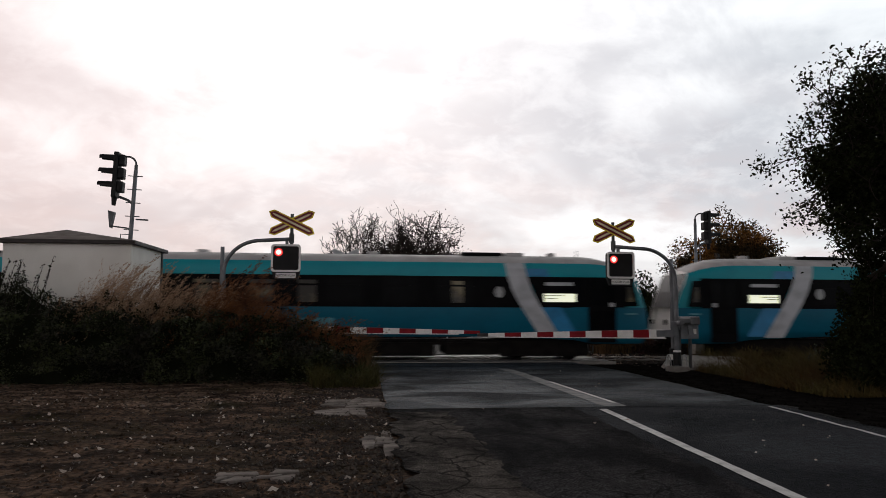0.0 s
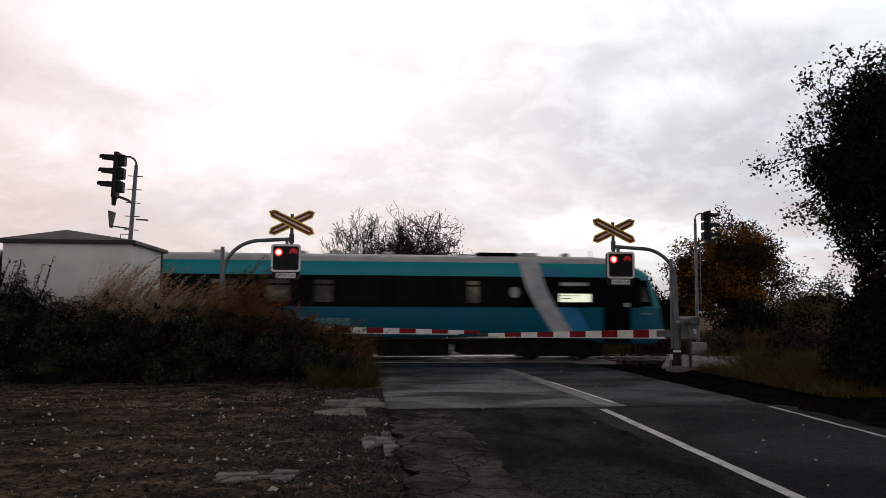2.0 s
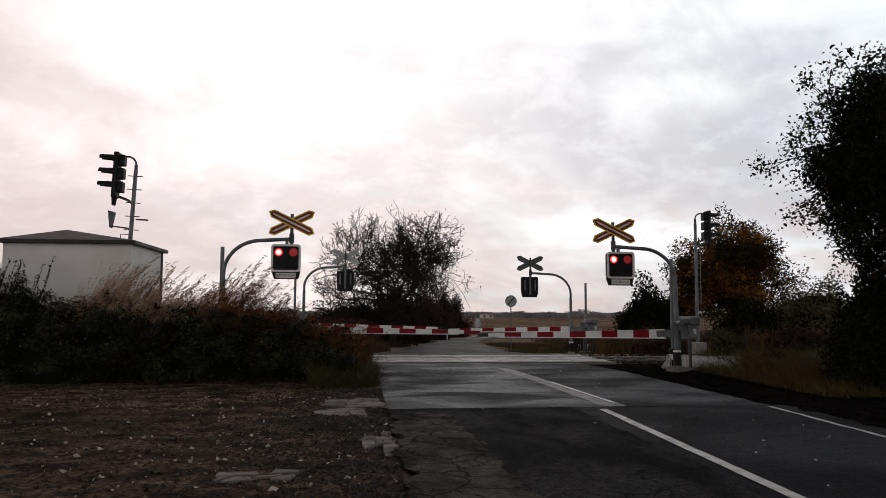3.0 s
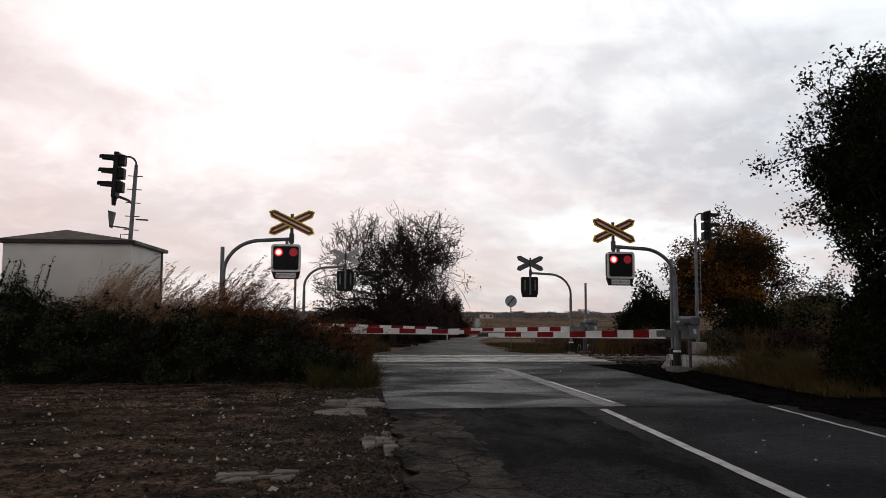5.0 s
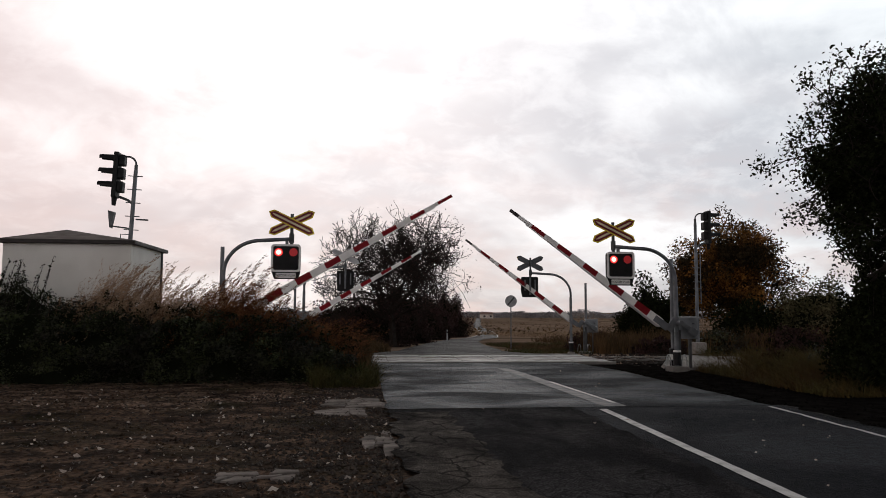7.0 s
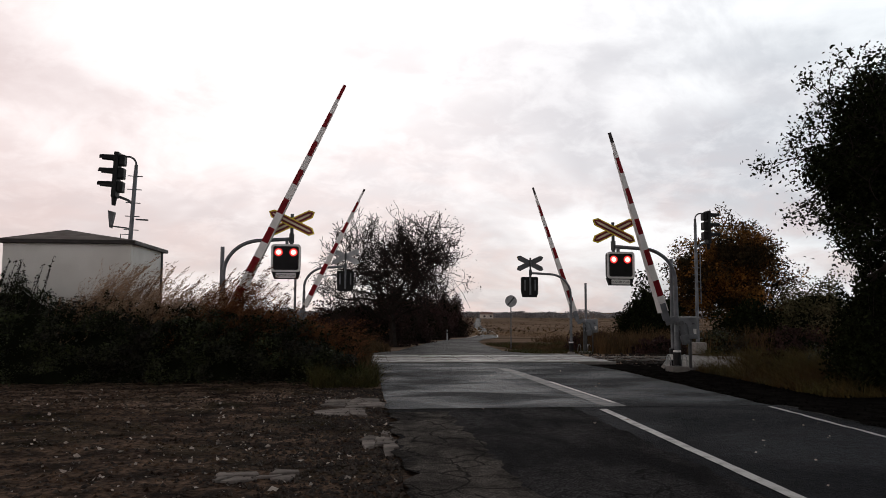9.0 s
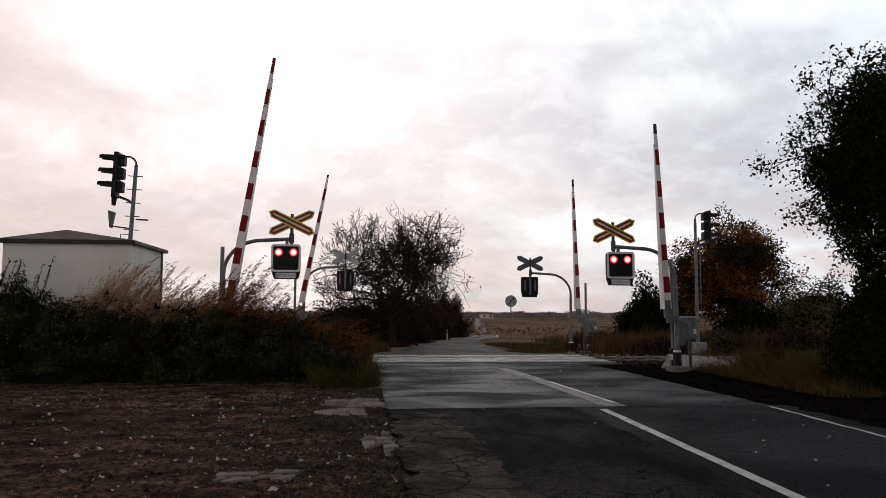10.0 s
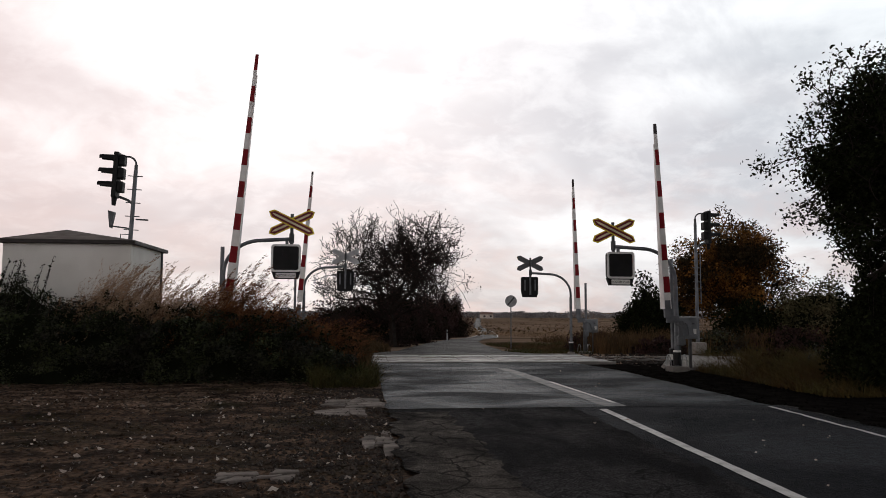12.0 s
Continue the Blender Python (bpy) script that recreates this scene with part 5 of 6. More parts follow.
def build_hedge():
    rng = np.random.default_rng(21)
    hx = [-16, -9.5, -8.2, -6.5, -5.2, -4.2, -2.9, -1.6, -0.8, 0.0, 0.45, 0.62]
    hz = [2.5, 2.45, 2.2, 1.75, 1.7, 1.75, 1.5, 1.38, 1.05, 0.62, 0.3, 0.1]

    def top(x, y):
        k = 1 - 0.25 * max(0, (18.2 - y)) ** 1.5
        return np.interp(x, hx, hz) * max(0.35, k) * (1 + 0.24 * noise.noise(Vector((x * 1.1, y * 1.1, 2))) + 0.08 * noise.noise(Vector((x * 3.1, y * 3.1, 2))))

    h = thing("bramble_hedge", "dark overgrown bramble hedge with small leaves", "hedge", pose(0, 0, 0), kind="stuff")
    # lumpy near-black shell standing in for the shade between the stems
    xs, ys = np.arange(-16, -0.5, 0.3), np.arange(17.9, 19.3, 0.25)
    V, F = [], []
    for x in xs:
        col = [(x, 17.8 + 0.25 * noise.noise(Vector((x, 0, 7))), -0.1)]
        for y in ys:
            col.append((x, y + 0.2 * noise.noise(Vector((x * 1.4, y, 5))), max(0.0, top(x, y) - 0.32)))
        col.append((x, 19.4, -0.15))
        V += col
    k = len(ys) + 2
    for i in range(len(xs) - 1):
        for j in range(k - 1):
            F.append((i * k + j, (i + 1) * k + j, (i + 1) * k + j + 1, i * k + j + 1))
    raw("inner_shade", V, F, M["core"], h, "dark shell standing in for the hedge's inner shade")
    # leaves on the face and on the crown
    n = 90000
    x = rng.uniform(-13, -0.1, n) - 0.35 * rng.random(n) ** 2
    f = rng.random(n)
    y = np.where(f < 0.62, 17.08 + np.abs(rng.normal(size=n)) * 0.22, rng.uniform(17.1, 19.3, n))
    u = rng.random(n)
    P = np.zeros((n, 3))
    for i in range(n):
        t = top(x[i], max(y[i], 17.3))
        z = t * (u[i] ** 0.9) if f[i] < 0.62 else t - 0.25 + 0.32 * u[i]
        yy = y[i] + 0.62 * noise.noise(Vector((x[i] * 1.7, 0, z * 2.4))) + 0.22 * z * 0.3
        P[i] = (x[i], yy, z)
    hollow = np.array([noise.noise(Vector((q[0] * 1.5, q[1] * 1.5, q[2] * 2.6 + 9))) + 0.5 * noise.noise(Vector((q[0] * 4, q[1] * 4, q[2] * 5))) for q in P])
    P = P[hollow + 0.18 * rng.normal(size=n) > 0.0]           # gaps that show the dark shell, painted as shade, behind
    Vl, Fl = leaves(P, 0.018 + 0.028 * rng.random(len(P)) ** 1.5, rng, 0.3, 0.6)
    raw("leaves", Vl, Fl, M["leaf_bramble"], h, "small dull green bramble leaves")
    # upright dark shoots at the far end, arching canes along the rest
    segs, L = [], []
    for i in range(170):
        x0 = rng.uniform(-9.5, -0.5)
        y0 = rng.uniform(17.1, 18.6)
        p = np.array([x0, y0, max(0.1, top(x0, max(y0, 17.4)) * rng.uniform(0.6, 0.95))])
        d = np.array([rng.normal() * 0.6, -abs(rng.normal()) * 0.35, 0.75])
        for k in range(6):
            d = d / np.linalg.norm(d)
            q = p + d * rng.uniform(0.07, 0.13)
            segs.append((p, q, 0.006, 0.005))
            for _ in range(4):
                L.append(q + rng.normal(size=3) * 0.03)
            p, d = q, d + np.array([0, 0, -0.28])
    for i in range(54):
        x0 = rng.uniform(-9.8, -7.3) if i < 42 else rng.uniform(-13, -9.8)
        p = np.array([x0, rng.uniform(17.3, 18.2), 1.5])
        d = np.array([0.22 + 0.12 * rng.normal(), 0.05 * rng.normal(), 1.0])
        ln = rng.uniform(0.9, 1.45)
        q = p + d / np.linalg.norm(d) * ln
        segs.append((p, q, 0.010, 0.004))
        for t in np.linspace(0.35, 1, 15):
            L.append(p + (q - p) * t + rng.normal(size=3) * 0.018)
    Vt, Ft = tubes(segs)
    raw("shoots", Vt, Ft, M["bark"], h)
    Vl, Fl = leaves(np.array(L), 0.035, rng, 0, 0.6)
    raw("shoot_leaves", Vl, Fl, M["leaf_dark"], h)


def grass_patch(name, xr, yr, n, hr, lean, width, material, label, bias=None, seeds=0, seed=1, hfun=None, heads=0.6, jit=1.0, category="grass", base=None, seedsize=0.02):
    global lean_bias
    rng = np.random.default_rng(seed)
    B = np.stack([rng.uniform(*xr, n), rng.uniform(*yr, n), np.zeros(n)], 1)
    B[:, 2] = [ground_z(y) - 0.05 for y in B[:, 1]] if base is None else base
    clump = np.array([0.55 + 0.75 * max(0, 0.5 + noise.noise(Vector((a * 1.3, b * 1.3, seed)))) for a, b, _ in B])
    H = rng.uniform(*hr, n) * clump
    if hfun is not None:
        H = np.array([hfun(a, b) for a, b, _ in B]) * rng.uniform(0.5, 1.12, n) * (0.5 + 0.5 * clump)
    lean_bias = bias
    V, F, tips, d = blades(B, H, lean, width, rng)
    g = stuff(name, V, F, M[material], label, category)
    if seeds:
        P, D = [], []
        take = rng.random(n) < heads
        for i in np.nonzero(take)[0]:
            for f in rng.uniform(0.66, 1.02, seeds):
                q = (1.05 - f) / 0.4                 # the head is broad below and thin at its tip
                P.append(B[i] + d[i] * f ** 2 + np.array([0, 0, H[i] * f * (1 - 0.12 * f)]) + rng.normal(size=3) * (0.010 + 0.045 * q * (1 - q) * 2) * jit)
                t = 2 * d[i] * f + np.array([0, 0, H[i] * (1 - 0.24 * f)])
                D.append(t / np.linalg.norm(t) + np.array([0.25, 0, -0.35 * q]))
        V, F = leaves(np.array(P), seedsize, rng, 0, 0.22, np.array(D))
        raw("seed_heads", V, F, M[material], g)
    return g


def build_grasses():
    tan = lambda x, y: float(np.interp(x, [-7.6, -7.0, -6.2, -5.6, -4.8, -4.2], [2.1, 2.6, 2.75, 2.65, 2.45, 2.1]))
    rust = lambda x, y: float(np.interp(x, [-4.9, -4.2, -3.5, -3.1, -2.6, -1.5, -0.7], [2.0, 2.55, 2.55, 2.05, 1.8, 1.5, 1.2]))
    grass_patch("tall_dry_grass", (-7.6, -4.2), (18.3, 19.35), 1900, (1, 1), 0.75, 0.006, "grass_tan", "tall tan dry grass with feathery heads", (0.34, 0, 0), 18, 3, tan, seedsize=0.036)
    grass_patch("rusty_grass", (-4.9, -0.7), (18.2, 19.4), 4200, (1, 1), 0.7, 0.007, "grass_rust", "tall rust brown dry grass with feathery heads", (0.38, -0.02, 0), 20, 4, rust, seedsize=0.036)
    grass_patch("grass_plumes", (-7.4, -4.4), (18.2, 18.8), 150, (1, 1), 0.4, 0.008, "grass_tan", "pale drooping plumes of dry grass", (0.36, 0, 0), 70, 23,
                lambda x, y: 1.12 * tan(x, y), 1.0, 0.8, seedsize=0.036)
    grass_patch("grass_plumes", (-4.9, -1.0), (18.2, 18.9), 130, (1, 1), 0.25, 0.008, "grass_rust", "rust brown drooping plumes of dry grass", (0.36, 0, 0), 70, 24,
                lambda x, y: 1.12 * rust(x, y), 1.0, 0.8, seedsize=0.042)
    grass_patch("low_rusty_grass", (-1.9, 0.2), (18.4, 22.5), 2600, (0.7, 1.35), 0.3, 0.007, "grass_dry", "brown dry grass at the end of the hedge", (0.1, 0, 0), 5, 5)
    grass_patch("green_tuft", (-1.1, 0.36), (16.3, 20.5), 6500, (0.12, 0.6), 0.5, 0.007, "grass_fresh", "green and yellow grass tuft at the road edge", (0.12, -0.1, 0), 0, 6)
    grass_patch("verge_grass", (9.3, 15.5), (14.0, 20.2), 19000, (0.15, 0.62), 0.5, 0.008, "grass_green", "rough green brown verge grass", (-0.5, -0.1, 0), 0, 7)
    grass_patch("verge_grass", (11.0, 18.0), (19.5, 24.0), 9000, (0.25, 0.75), 0.5, 0.010, "grass_green", "rough green brown verge grass", (-0.4, 0, 0), 0, 12)
    grass_patch("brown_weeds", (10.6, 34), (31.5, 37.5), 13000, (0.6, 1.35), 0.5, 0.016, "grass_dry", "brown dry weeds beyond the track", None, 3, 8, seedsize=0.035)
    grass_patch("brown_weeds", (9.2, 15), (36, 47), 7000, (0.15, 0.4), 0.3, 0.014, "grass_dry", "low brown weeds beside the lane", None, 1, 9, seedsize=0.035)
    grass_patch("verge_grass", (9.3, 19), (36, 56), 12000, (0.12, 0.34), 0.25, 0.018, "grass_fresh", "low dark green verge grass beside the lane", None, 0, 17)
    grass_patch("verge_grass", (7.9, 11), (33.5, 41), 3500, (0.08, 0.22), 0.2, 0.014, "grass_fresh", "low dark green verge grass beside the lane", None, 0, 18)
    grass_patch("short_grass", (-10, 0.4), (30.8, 36), 9000, (0.2, 0.7), 0.25, 0.014, "grass_dry", "short yellowish grass beyond the track", None, 0, 10)
    grass_patch("short_grass", (-5, 1.4), (36, 46), 7000, (0.2, 0.7), 0.25, 0.016, "grass_dry", "short brown grass below the bare tree", None, 0, 13)
    grass_patch("brown_weeds", (16, 40), (50, 70), 9000, (0.3, 0.9), 0.4, 0.02, "grass_dry", "brown dry weeds below the road sign", None, 2, 15, seedsize=0.05)
    grass_patch("field_grass", (22, 110), (75, 210), 16000, (0.25, 0.6), 0.4, 0.04, "grass_field", "pale dry field grass", None, 0, 14)


def tree(name, label, m, trunk_h, r, limbs, length, depth, seed, material, leaf, per, spread, up=0.15, jitter=0.25, lean=0.5, kids=(2, 4), mindepth=1, trunk_n=5, skirt=None, dome=None, keep=None):
    rng = np.random.default_rng(seed)
    t = thing(name, label, "tree", m)
    segs, tips = [], []
    p = np.zeros(3)
    d = np.array([0, 0, 1.0])
    rr = r
    nodes = []
    for k in range(6):
        d = d + rng.normal(size=3) * 0.06
        d /= np.linalg.norm(d)
        q = p + d * trunk_h / 6
        segs.append((p, q, rr, rr * 0.9))
        p, rr = q, rr * 0.9
        nodes.append((p, rr))
    for i in range(limbs):
        a = 2 * math.pi * (i + rng.uniform(0, 0.6)) / limbs
        b, br = nodes[rng.integers(2, 6)]
        e = np.array([math.cos(a), math.sin(a), lean * rng.uniform(0.2, 1.6)])
        grow(rng, b, e / np.linalg.norm(e), length * rng.uniform(0.75, 1.1), br * 0.55, depth, segs, tips, spread, up, kids)
    if dome:
        segs = [g for g in segs if g[2] > 0.06 or ((g[1][0] - dome[0]) / dome[1]) ** 2 + (g[1][1] / dome[1]) ** 2 + ((g[1][2] - dome[2]) / dome[3]) ** 2 < rng.uniform(0.86, 1.06)]
        tips = [g for g in tips if ((g[0][0] - dome[0]) / dome[1]) ** 2 + (g[0][1] / dome[1]) ** 2 + ((g[0][2] - dome[2]) / dome[3]) ** 2 < 1]
    if skirt:
        segs = [g for g in segs if g[2] > 0.05 or g[0][2] > skirt[0] + 0.3 + skirt[1] * math.hypot(g[0][0], g[0][1])]
    V, F = tubes(segs, trunk_n)
    raw("trunk", V, F, M["bark"], t, "dark trunk and limbs")
    if per:
        T = np.array([q for q, dd in tips if dd <= mindepth])
        P = np.repeat(T, per, 0) + rng.normal(size=(len(T) * per, 3)) * jitter
        P = P[P[:, 2] > 0.1]
        if keep is not None:
            P = P[rng.random(len(P)) < keep(P)]
        if skirt:
            P = P[P[:, 2] > skirt[0] + skirt[1] * np.hypot(P[:, 0], P[:, 1]) + 0.3 * rng.normal(size=len(P))]
        V, F = leaves(P, leaf, rng, 0.1, 0.55)
        c = raw("crown", V, F, M[material], t)
        c["kind"] = "stuff"
    return t, len(segs)


def shrub(name, label, m, rx, ry, rz, n, leaf, material, seed, twigs=60):
    """A bush of twigs and leaves filling a lumpy mound."""
    rng = np.random.default_rng(seed)
    t = thing(name, label, "bush", m)
    U = unit(rng, n)
    U[:, 2] = np.abs(U[:, 2])
    rad = rng.uniform(0.55, 1.0, n) ** 0.6
    lump = np.array([0.72 + 0.5 * (noise.noise(Vector((u[0] * 2.2 + seed, u[1] * 2.2, u[2] * 2.2))) + 0.25) for u in U])
    P = U * (rad * lump)[:, None] * np.array([rx, ry, rz])
    V, F = leaves(P, leaf, rng, 0.1, 0.6)
    c = raw("foliage", V, F, M[material], t)
    c["kind"] = "stuff"
    S = [((0.2 * rng.normal() * rx * 0.4, 0.2 * rng.normal() * ry * 0.4, 0), tuple(P[i] * 1.04), 0.02, 0.005) for i in rng.integers(0, n, twigs)]
    V, F = tubes(S, 3)
    raw("twigs", V, F, M["bark"], t)
    # dark core painted as the shade within the bush
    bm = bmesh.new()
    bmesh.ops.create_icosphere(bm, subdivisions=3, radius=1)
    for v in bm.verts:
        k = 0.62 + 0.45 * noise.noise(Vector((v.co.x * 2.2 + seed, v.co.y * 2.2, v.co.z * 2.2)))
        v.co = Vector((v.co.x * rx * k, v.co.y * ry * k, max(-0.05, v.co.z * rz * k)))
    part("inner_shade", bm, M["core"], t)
    return t


def build_trees():
    # bare russet tree and the thicket under it
    global TWIG, WIGGLE
    TWIG, WIGGLE = 0.016, 0.25
    tree("bare_tree", "nearly bare autumn tree with fine dark twigs", pose(2.0, 48.5, -0.7), 3.2, 0.28, 15, 3.0, 5, 31, "leaf_russet", 0.06, 4, 0.70, 0.13, 0.16, 0.9, (2, 3), 1, 4, None, (0.1, 5.7, 4.6, 5.3),
         lambda P: np.clip(0.16 + 0.12 * P[:, 0] + 0.09 * (5.5 - P[:, 2]), 0.05, 1.0))
    for k, (x, y, rx, rz) in enumerate(((-0.3, 50.5, 4.2, 3.6), (3.2, 62, 3.2, 5.4), (7.0, 80, 3.2, 6.2), (11.8, 103, 3.4, 7.2), (-6.5, 52, 3.2, 2.4))):
        shrub("thicket", "dark dense thicket beside the lane", pose(x, y, ground_z(y) - 0.05), rx, 2.3, rz, 11000, 0.085 + 0.0007 * (y - 48), "leaf_russet", (5, 9, 23, 27, 29)[k], 120)
    TWIG, WIGGLE = 0.010, 0.18
    # autumn tree beyond the track
    tree("autumn_tree", "round autumn tree with brown and orange leaves", pose(21.9, 42.5, -0.55), 3.6, 0.22, 24, 1.75, 3, 33, "leaf_autumn", 0.085, 34, 0.7, 0.16, 0.22, 0.9, (2, 4), 1, 4)
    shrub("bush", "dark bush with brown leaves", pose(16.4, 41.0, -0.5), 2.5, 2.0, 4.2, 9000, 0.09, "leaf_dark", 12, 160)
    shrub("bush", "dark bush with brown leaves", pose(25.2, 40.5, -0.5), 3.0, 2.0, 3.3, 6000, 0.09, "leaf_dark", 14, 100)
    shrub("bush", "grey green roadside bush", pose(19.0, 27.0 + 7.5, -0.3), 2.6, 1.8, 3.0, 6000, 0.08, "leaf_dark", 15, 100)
    shrub("bush", "grey green roadside bush", pose(22.2, 33.8, -0.3), 3.2, 1.8, 4.0, 9000, 0.075, "leaf_sage", 16, 150)
    for k, (x, y, rx, rz) in enumerate(((13.2, 31.6, 1.6, 0.9), (16.0, 32.2, 2.0, 1.3), (19.5, 31.8, 2.2, 1.5), (23.5, 32.0, 2.4, 1.6), (11.6, 36.6, 1.6, 1.0), (28, 33, 3.0, 2.0))):
        shrub("undergrowth", "low dark undergrowth beyond the track", pose(x, y, -0.3), rx, 1.0, rz, 2600, 0.07, "leaf_bramble" if k % 2 else "leaf_russet", 60 + k, 40)
    for k, (x, y, rx, rz) in enumerate(((11.2, 16.6, 0.5, 0.45), (12.6, 18.2, 0.8, 0.7), (10.9, 18.9, 0.5, 0.4), (13.6, 20.0, 1.0, 0.9), (12.2, 21.0, 0.7, 0.6), (14.8, 18.6, 1.0, 1.2))):
        shrub("verge_weed", "low dark weeds in the verge grass", pose(x, y, -0.06), rx, rx * 0.8, rz, 1500, 0.04, "leaf_bramble" if k % 2 else "leaf_autumn", 80 + k, 30)
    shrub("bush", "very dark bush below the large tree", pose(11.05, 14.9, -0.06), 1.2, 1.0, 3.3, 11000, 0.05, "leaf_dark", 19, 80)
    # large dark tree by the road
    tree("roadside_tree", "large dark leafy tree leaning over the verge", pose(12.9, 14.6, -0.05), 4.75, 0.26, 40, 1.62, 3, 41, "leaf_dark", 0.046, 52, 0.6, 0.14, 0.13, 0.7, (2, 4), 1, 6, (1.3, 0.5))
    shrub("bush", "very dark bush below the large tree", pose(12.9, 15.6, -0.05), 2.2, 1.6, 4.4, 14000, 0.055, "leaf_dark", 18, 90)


def build_distance():
    rng = np.random.default_rng(51)
    n = 26000
    x = rng.uniform(-300, 620, n)
    h = np.array([3.6 + 5.5 * max(0, 0.35 + noise.fractal(Vector((a * 0.022, 0, 1)), 0.7, 2, 5)) for a in x])
    y = 640 + rng.uniform(-14, 14, n)
    P = np.stack([x, y, rng.random(n) ** 0.7 * h - 4.2], 1)
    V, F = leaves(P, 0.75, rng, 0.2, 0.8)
    stuff("far_woods", V, F, M["wood_far"], "low line of distant trees with haze painted into their grey", "woods")
    n = 15000                            # scrub scattered over the fields
    x, y = rng.uniform(15, 330, n), rng.uniform(110, 560, n)
    ok = np.array([noise.noise(Vector((a * 0.02, b * 0.006, 4))) + 0.15 * rng.normal() > 0.18 for a, b in zip(x, y)])
    x, y = x[ok], y[ok]
    P = np.stack([x, y, [ground_z(b) + rng.uniform(0, 1.3) for b in y]], 1)
    V, F = leaves(P, 0.28, rng, 0.2, 0.8)
    stuff("field_scrub", V, F, M["grass_dry"], "brown scrub scattered over the far fields", "scrub")
    hs = thing("farmhouse", "distant cream house with brownish tiled roof", "house", pose(101.3, 600, -4.05) @ Matrix.Diagonal((2.1, 2.1, 1.45, 1)))
    part("wall", boxed(0, 0, 1.1, 4.6, 5, 2.2), M["house_wall"], hs)
    V = [(-2.5, -2.7, 2.2), (2.5, -2.7, 2.2), (2.5, 2.7, 2.2), (-2.5, 2.7, 2.2), (-2.2, 0, 3.6), (2.2, 0, 3.6)]
    raw("roof", V, [(0, 1, 5, 4), (2, 3, 4, 5), (1, 2, 5), (3, 0, 4), (3, 2, 1, 0)], M["roof_tile"], hs)
    for q in (-1.2, 1.2):
        part("window", boxed(q, -2.51, 1.2, 0.8, 0.06, 0.9), M["glass"], hs)
    mp = thing("marker_post", "short pale grey marker post beside the lane", "marker post", pose(8.85, 77.0, ground_z(77.0) - 0.06))
    part("post", boxed(0, 0, 0.55, 0.14, 0.12, 1.1, 0.02), M["pale_board"], mp)
    part("band", boxed(0, -0.002, 0.85, 0.146, 0.13, 0.16), M["black"], mp, "dark band near the top")
    sg = thing("road_sign", "round grey white road sign with dark diagonal bar on a post", "road sign", pose(9.33, 46.0, -0.65))
    part("post", rodded((0, 0, -0.1), (0, 0, 3.3), 0.035), M["steel"], sg)
    part("disc", rodded((0, -0.05, 2.95), (0, -0.035, 2.95), 0.345, n=28), M["pale_board"], sg, "round pale disc")
    part("disc_rim", rodded((0, -0.045, 2.95), (0, -0.03, 2.95), 0.37, n=28), M["dark_steel"], sg)
    part("diagonal_bar", boxed(0, -0.054, 2.95, 0.62, 0.006, 0.1, 0, Matrix.Rotation(radians(-50), 4, "Y")), M["dark_steel"], sg, "dark diagonal bar")


build_hedge()
build_grasses()
build_trees()
build_distance()


# ---------------------------------------------------------------- what moves
SPEED = -22.85
BLINK0, BLINK, BLINK_END = 0.20, 0.517, 11.57


def lamp_lit(k, t):
    """1 while lamp k is alight, 0 while it is dark, with a short change between."""
    if t >= BLINK_END + 0.08:
        return 0.0
    n = (t - BLINK0) / BLINK
    left = math.floor(n) % 2 == 1
    return 1.0 if left == (k == 0) else 0.0


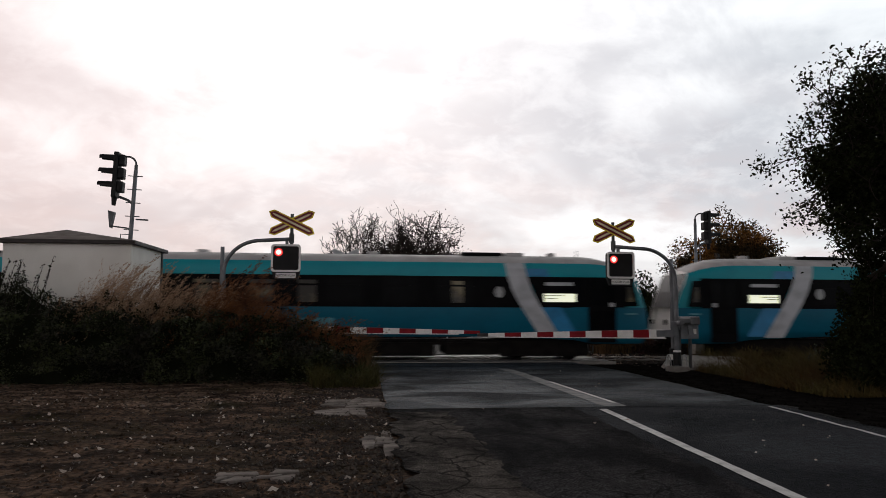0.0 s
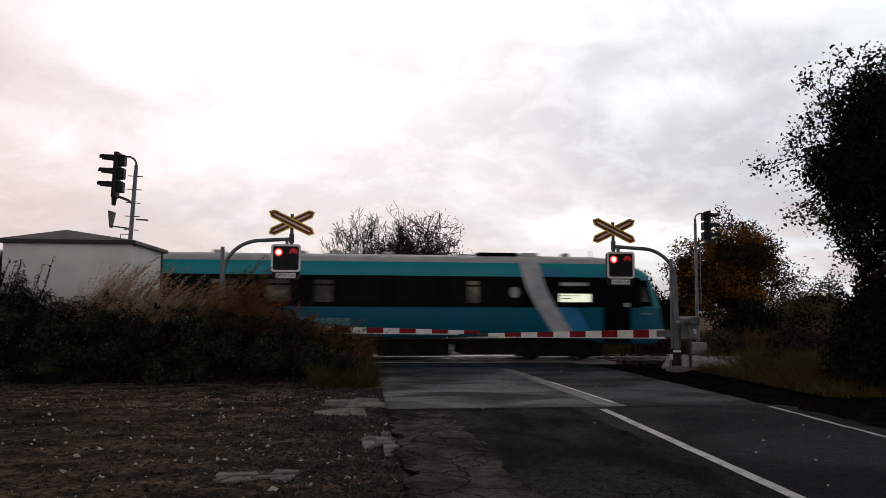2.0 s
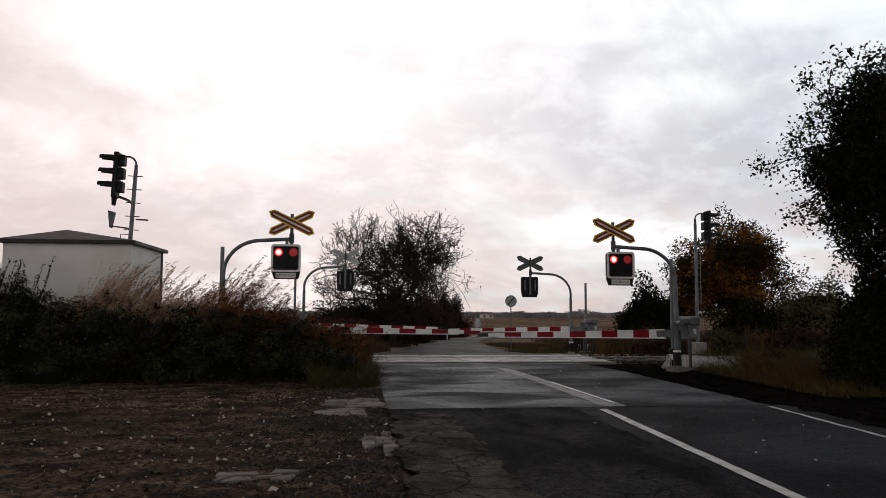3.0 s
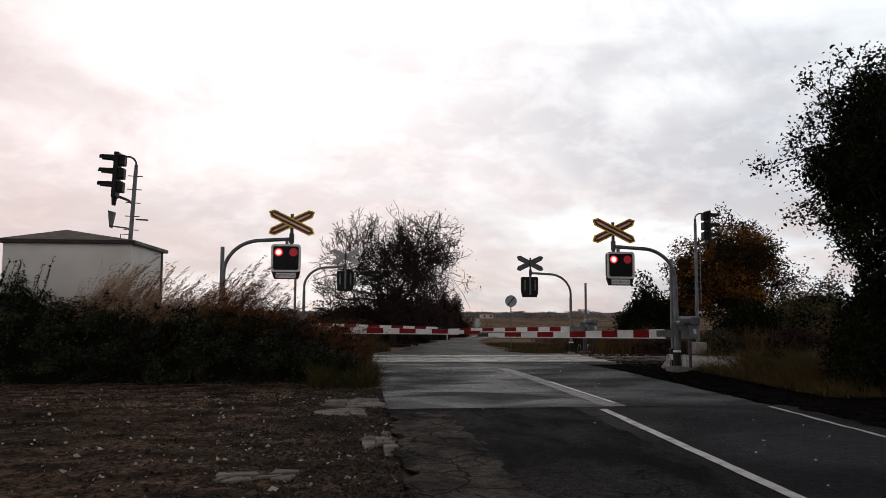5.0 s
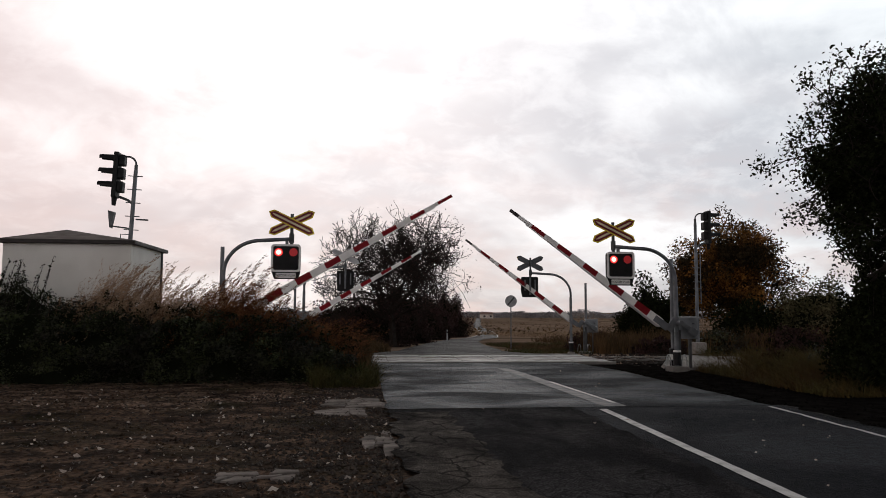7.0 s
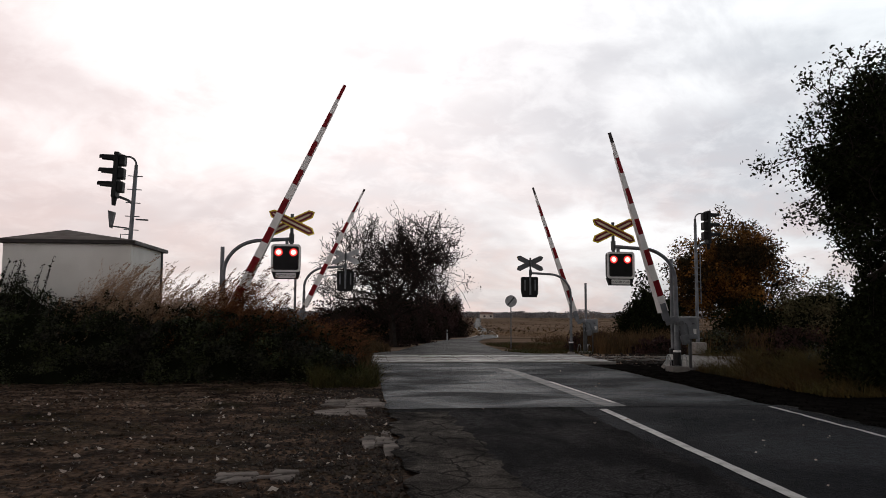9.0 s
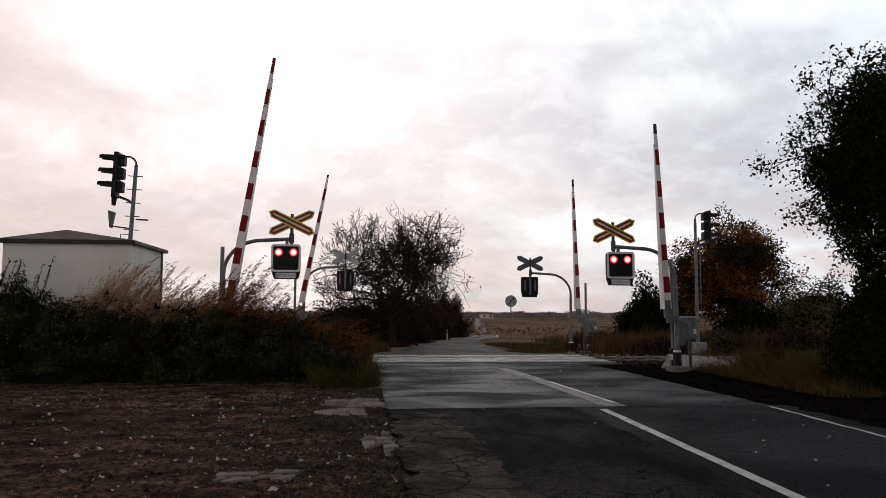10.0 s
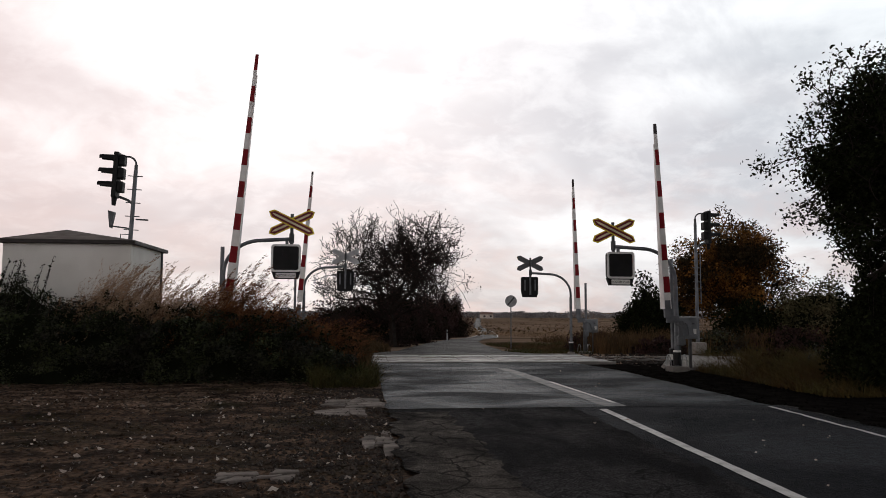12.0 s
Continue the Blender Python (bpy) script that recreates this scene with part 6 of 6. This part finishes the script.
def motions():
    for ob, x, turn in CARS:
        ts = [0, 0.1, 0.2, 0.5] + [1.0 * i for i in range(1, 12)] + [11.5, 11.8, 11.9, 12.0]
        walk(ob, [(t, pose(x + SPEED * t, TRACK_Y, RAIL_Z, 0, 0, turn)) for t in ts])
    slow = lambda t, rows: float(np.interp(t, *zip(*rows)))
    left = [(0, -1), (2, -1), (5.0, -1), (5.25, -1), (5.5, 1.8), (6, 10.4), (6.5, 19.9), (7, 29.1), (7.2, 32.8), (8, 47.6), (8.8, 62), (9, 65.3), (9.5, 72.8), (10, 81.3),
            (10.4, 86.1), (10.7, 86.0), (11.2, 85.2), (12, 85.1)]
    right = [(0, -0.5), (2, -0.5), (5.0, -0.5), (5.25, -0.3), (5.5, 3.6), (6, 14), (6.5, 24.5), (7, 34.3), (7.2, 38.3), (8, 53.6), (8.8, 68.8), (9, 72.2), (9.5, 81.3),
             (9.85, 87.2), (10.2, 87.2), (12, 87.2)]
    near_left = [(t, a + slow(t, ((5.3, 0), (6, 1.0), (7.2, 1.2), (8.8, -0.5), (9.1, -0.5), (9.5, 0)))) for t, a in left]
    near_right = [(t, a + slow(t, ((5.3, 0), (6, 1.2), (7.2, 1.7), (8.8, 1.3), (9.5, 0.8), (9.85, 0)))) for t, a in right]
    for key, rows in (("near_left", near_left), ("near_right", near_right), ("far_left", [(t, a + float(np.interp(t, [5.3, 6, 7.2, 8.8, 9.5, 10, 10.4], [0, 2.0, 1.6, -1.2, -1.0, -2.0, 0.3]))) for t, a in left]), ("far_right", [(t, a + float(np.interp(t, [5.3, 6, 7.2, 8.8, 9.5, 9.9], [0, 2.6, 2.2, -0.8, -0.8, 1.0]))) for t, a in right])):
        boom, pz = BOOMS[key]
        walk(boom, [(t, pose(0, 0, pz, 0, -a, 0)) for t, a in rows])
    for ob, k, x, z, y, late in BLINK_DISCS:
        last = lamp_lit(k, 0.0)
        rows = [(0.0, last)]
        for i in range(24):
            t = BLINK0 + BLINK * i
            if t > BLINK_END + 0.1:
                break
            now = 0.0 if t > BLINK_END - 0.1 else lamp_lit(k, t + 0.02)
            if now != last:
                wait = -0.07 if now else late
                rows += [(t + wait - 0.04, last), (t + wait + 0.04, now)]
                last = now
        rows.append((12.0, last))
        walk(ob, [(t, pose(x, y, z - 0.27 * v)) for t, v in rows])


motions()
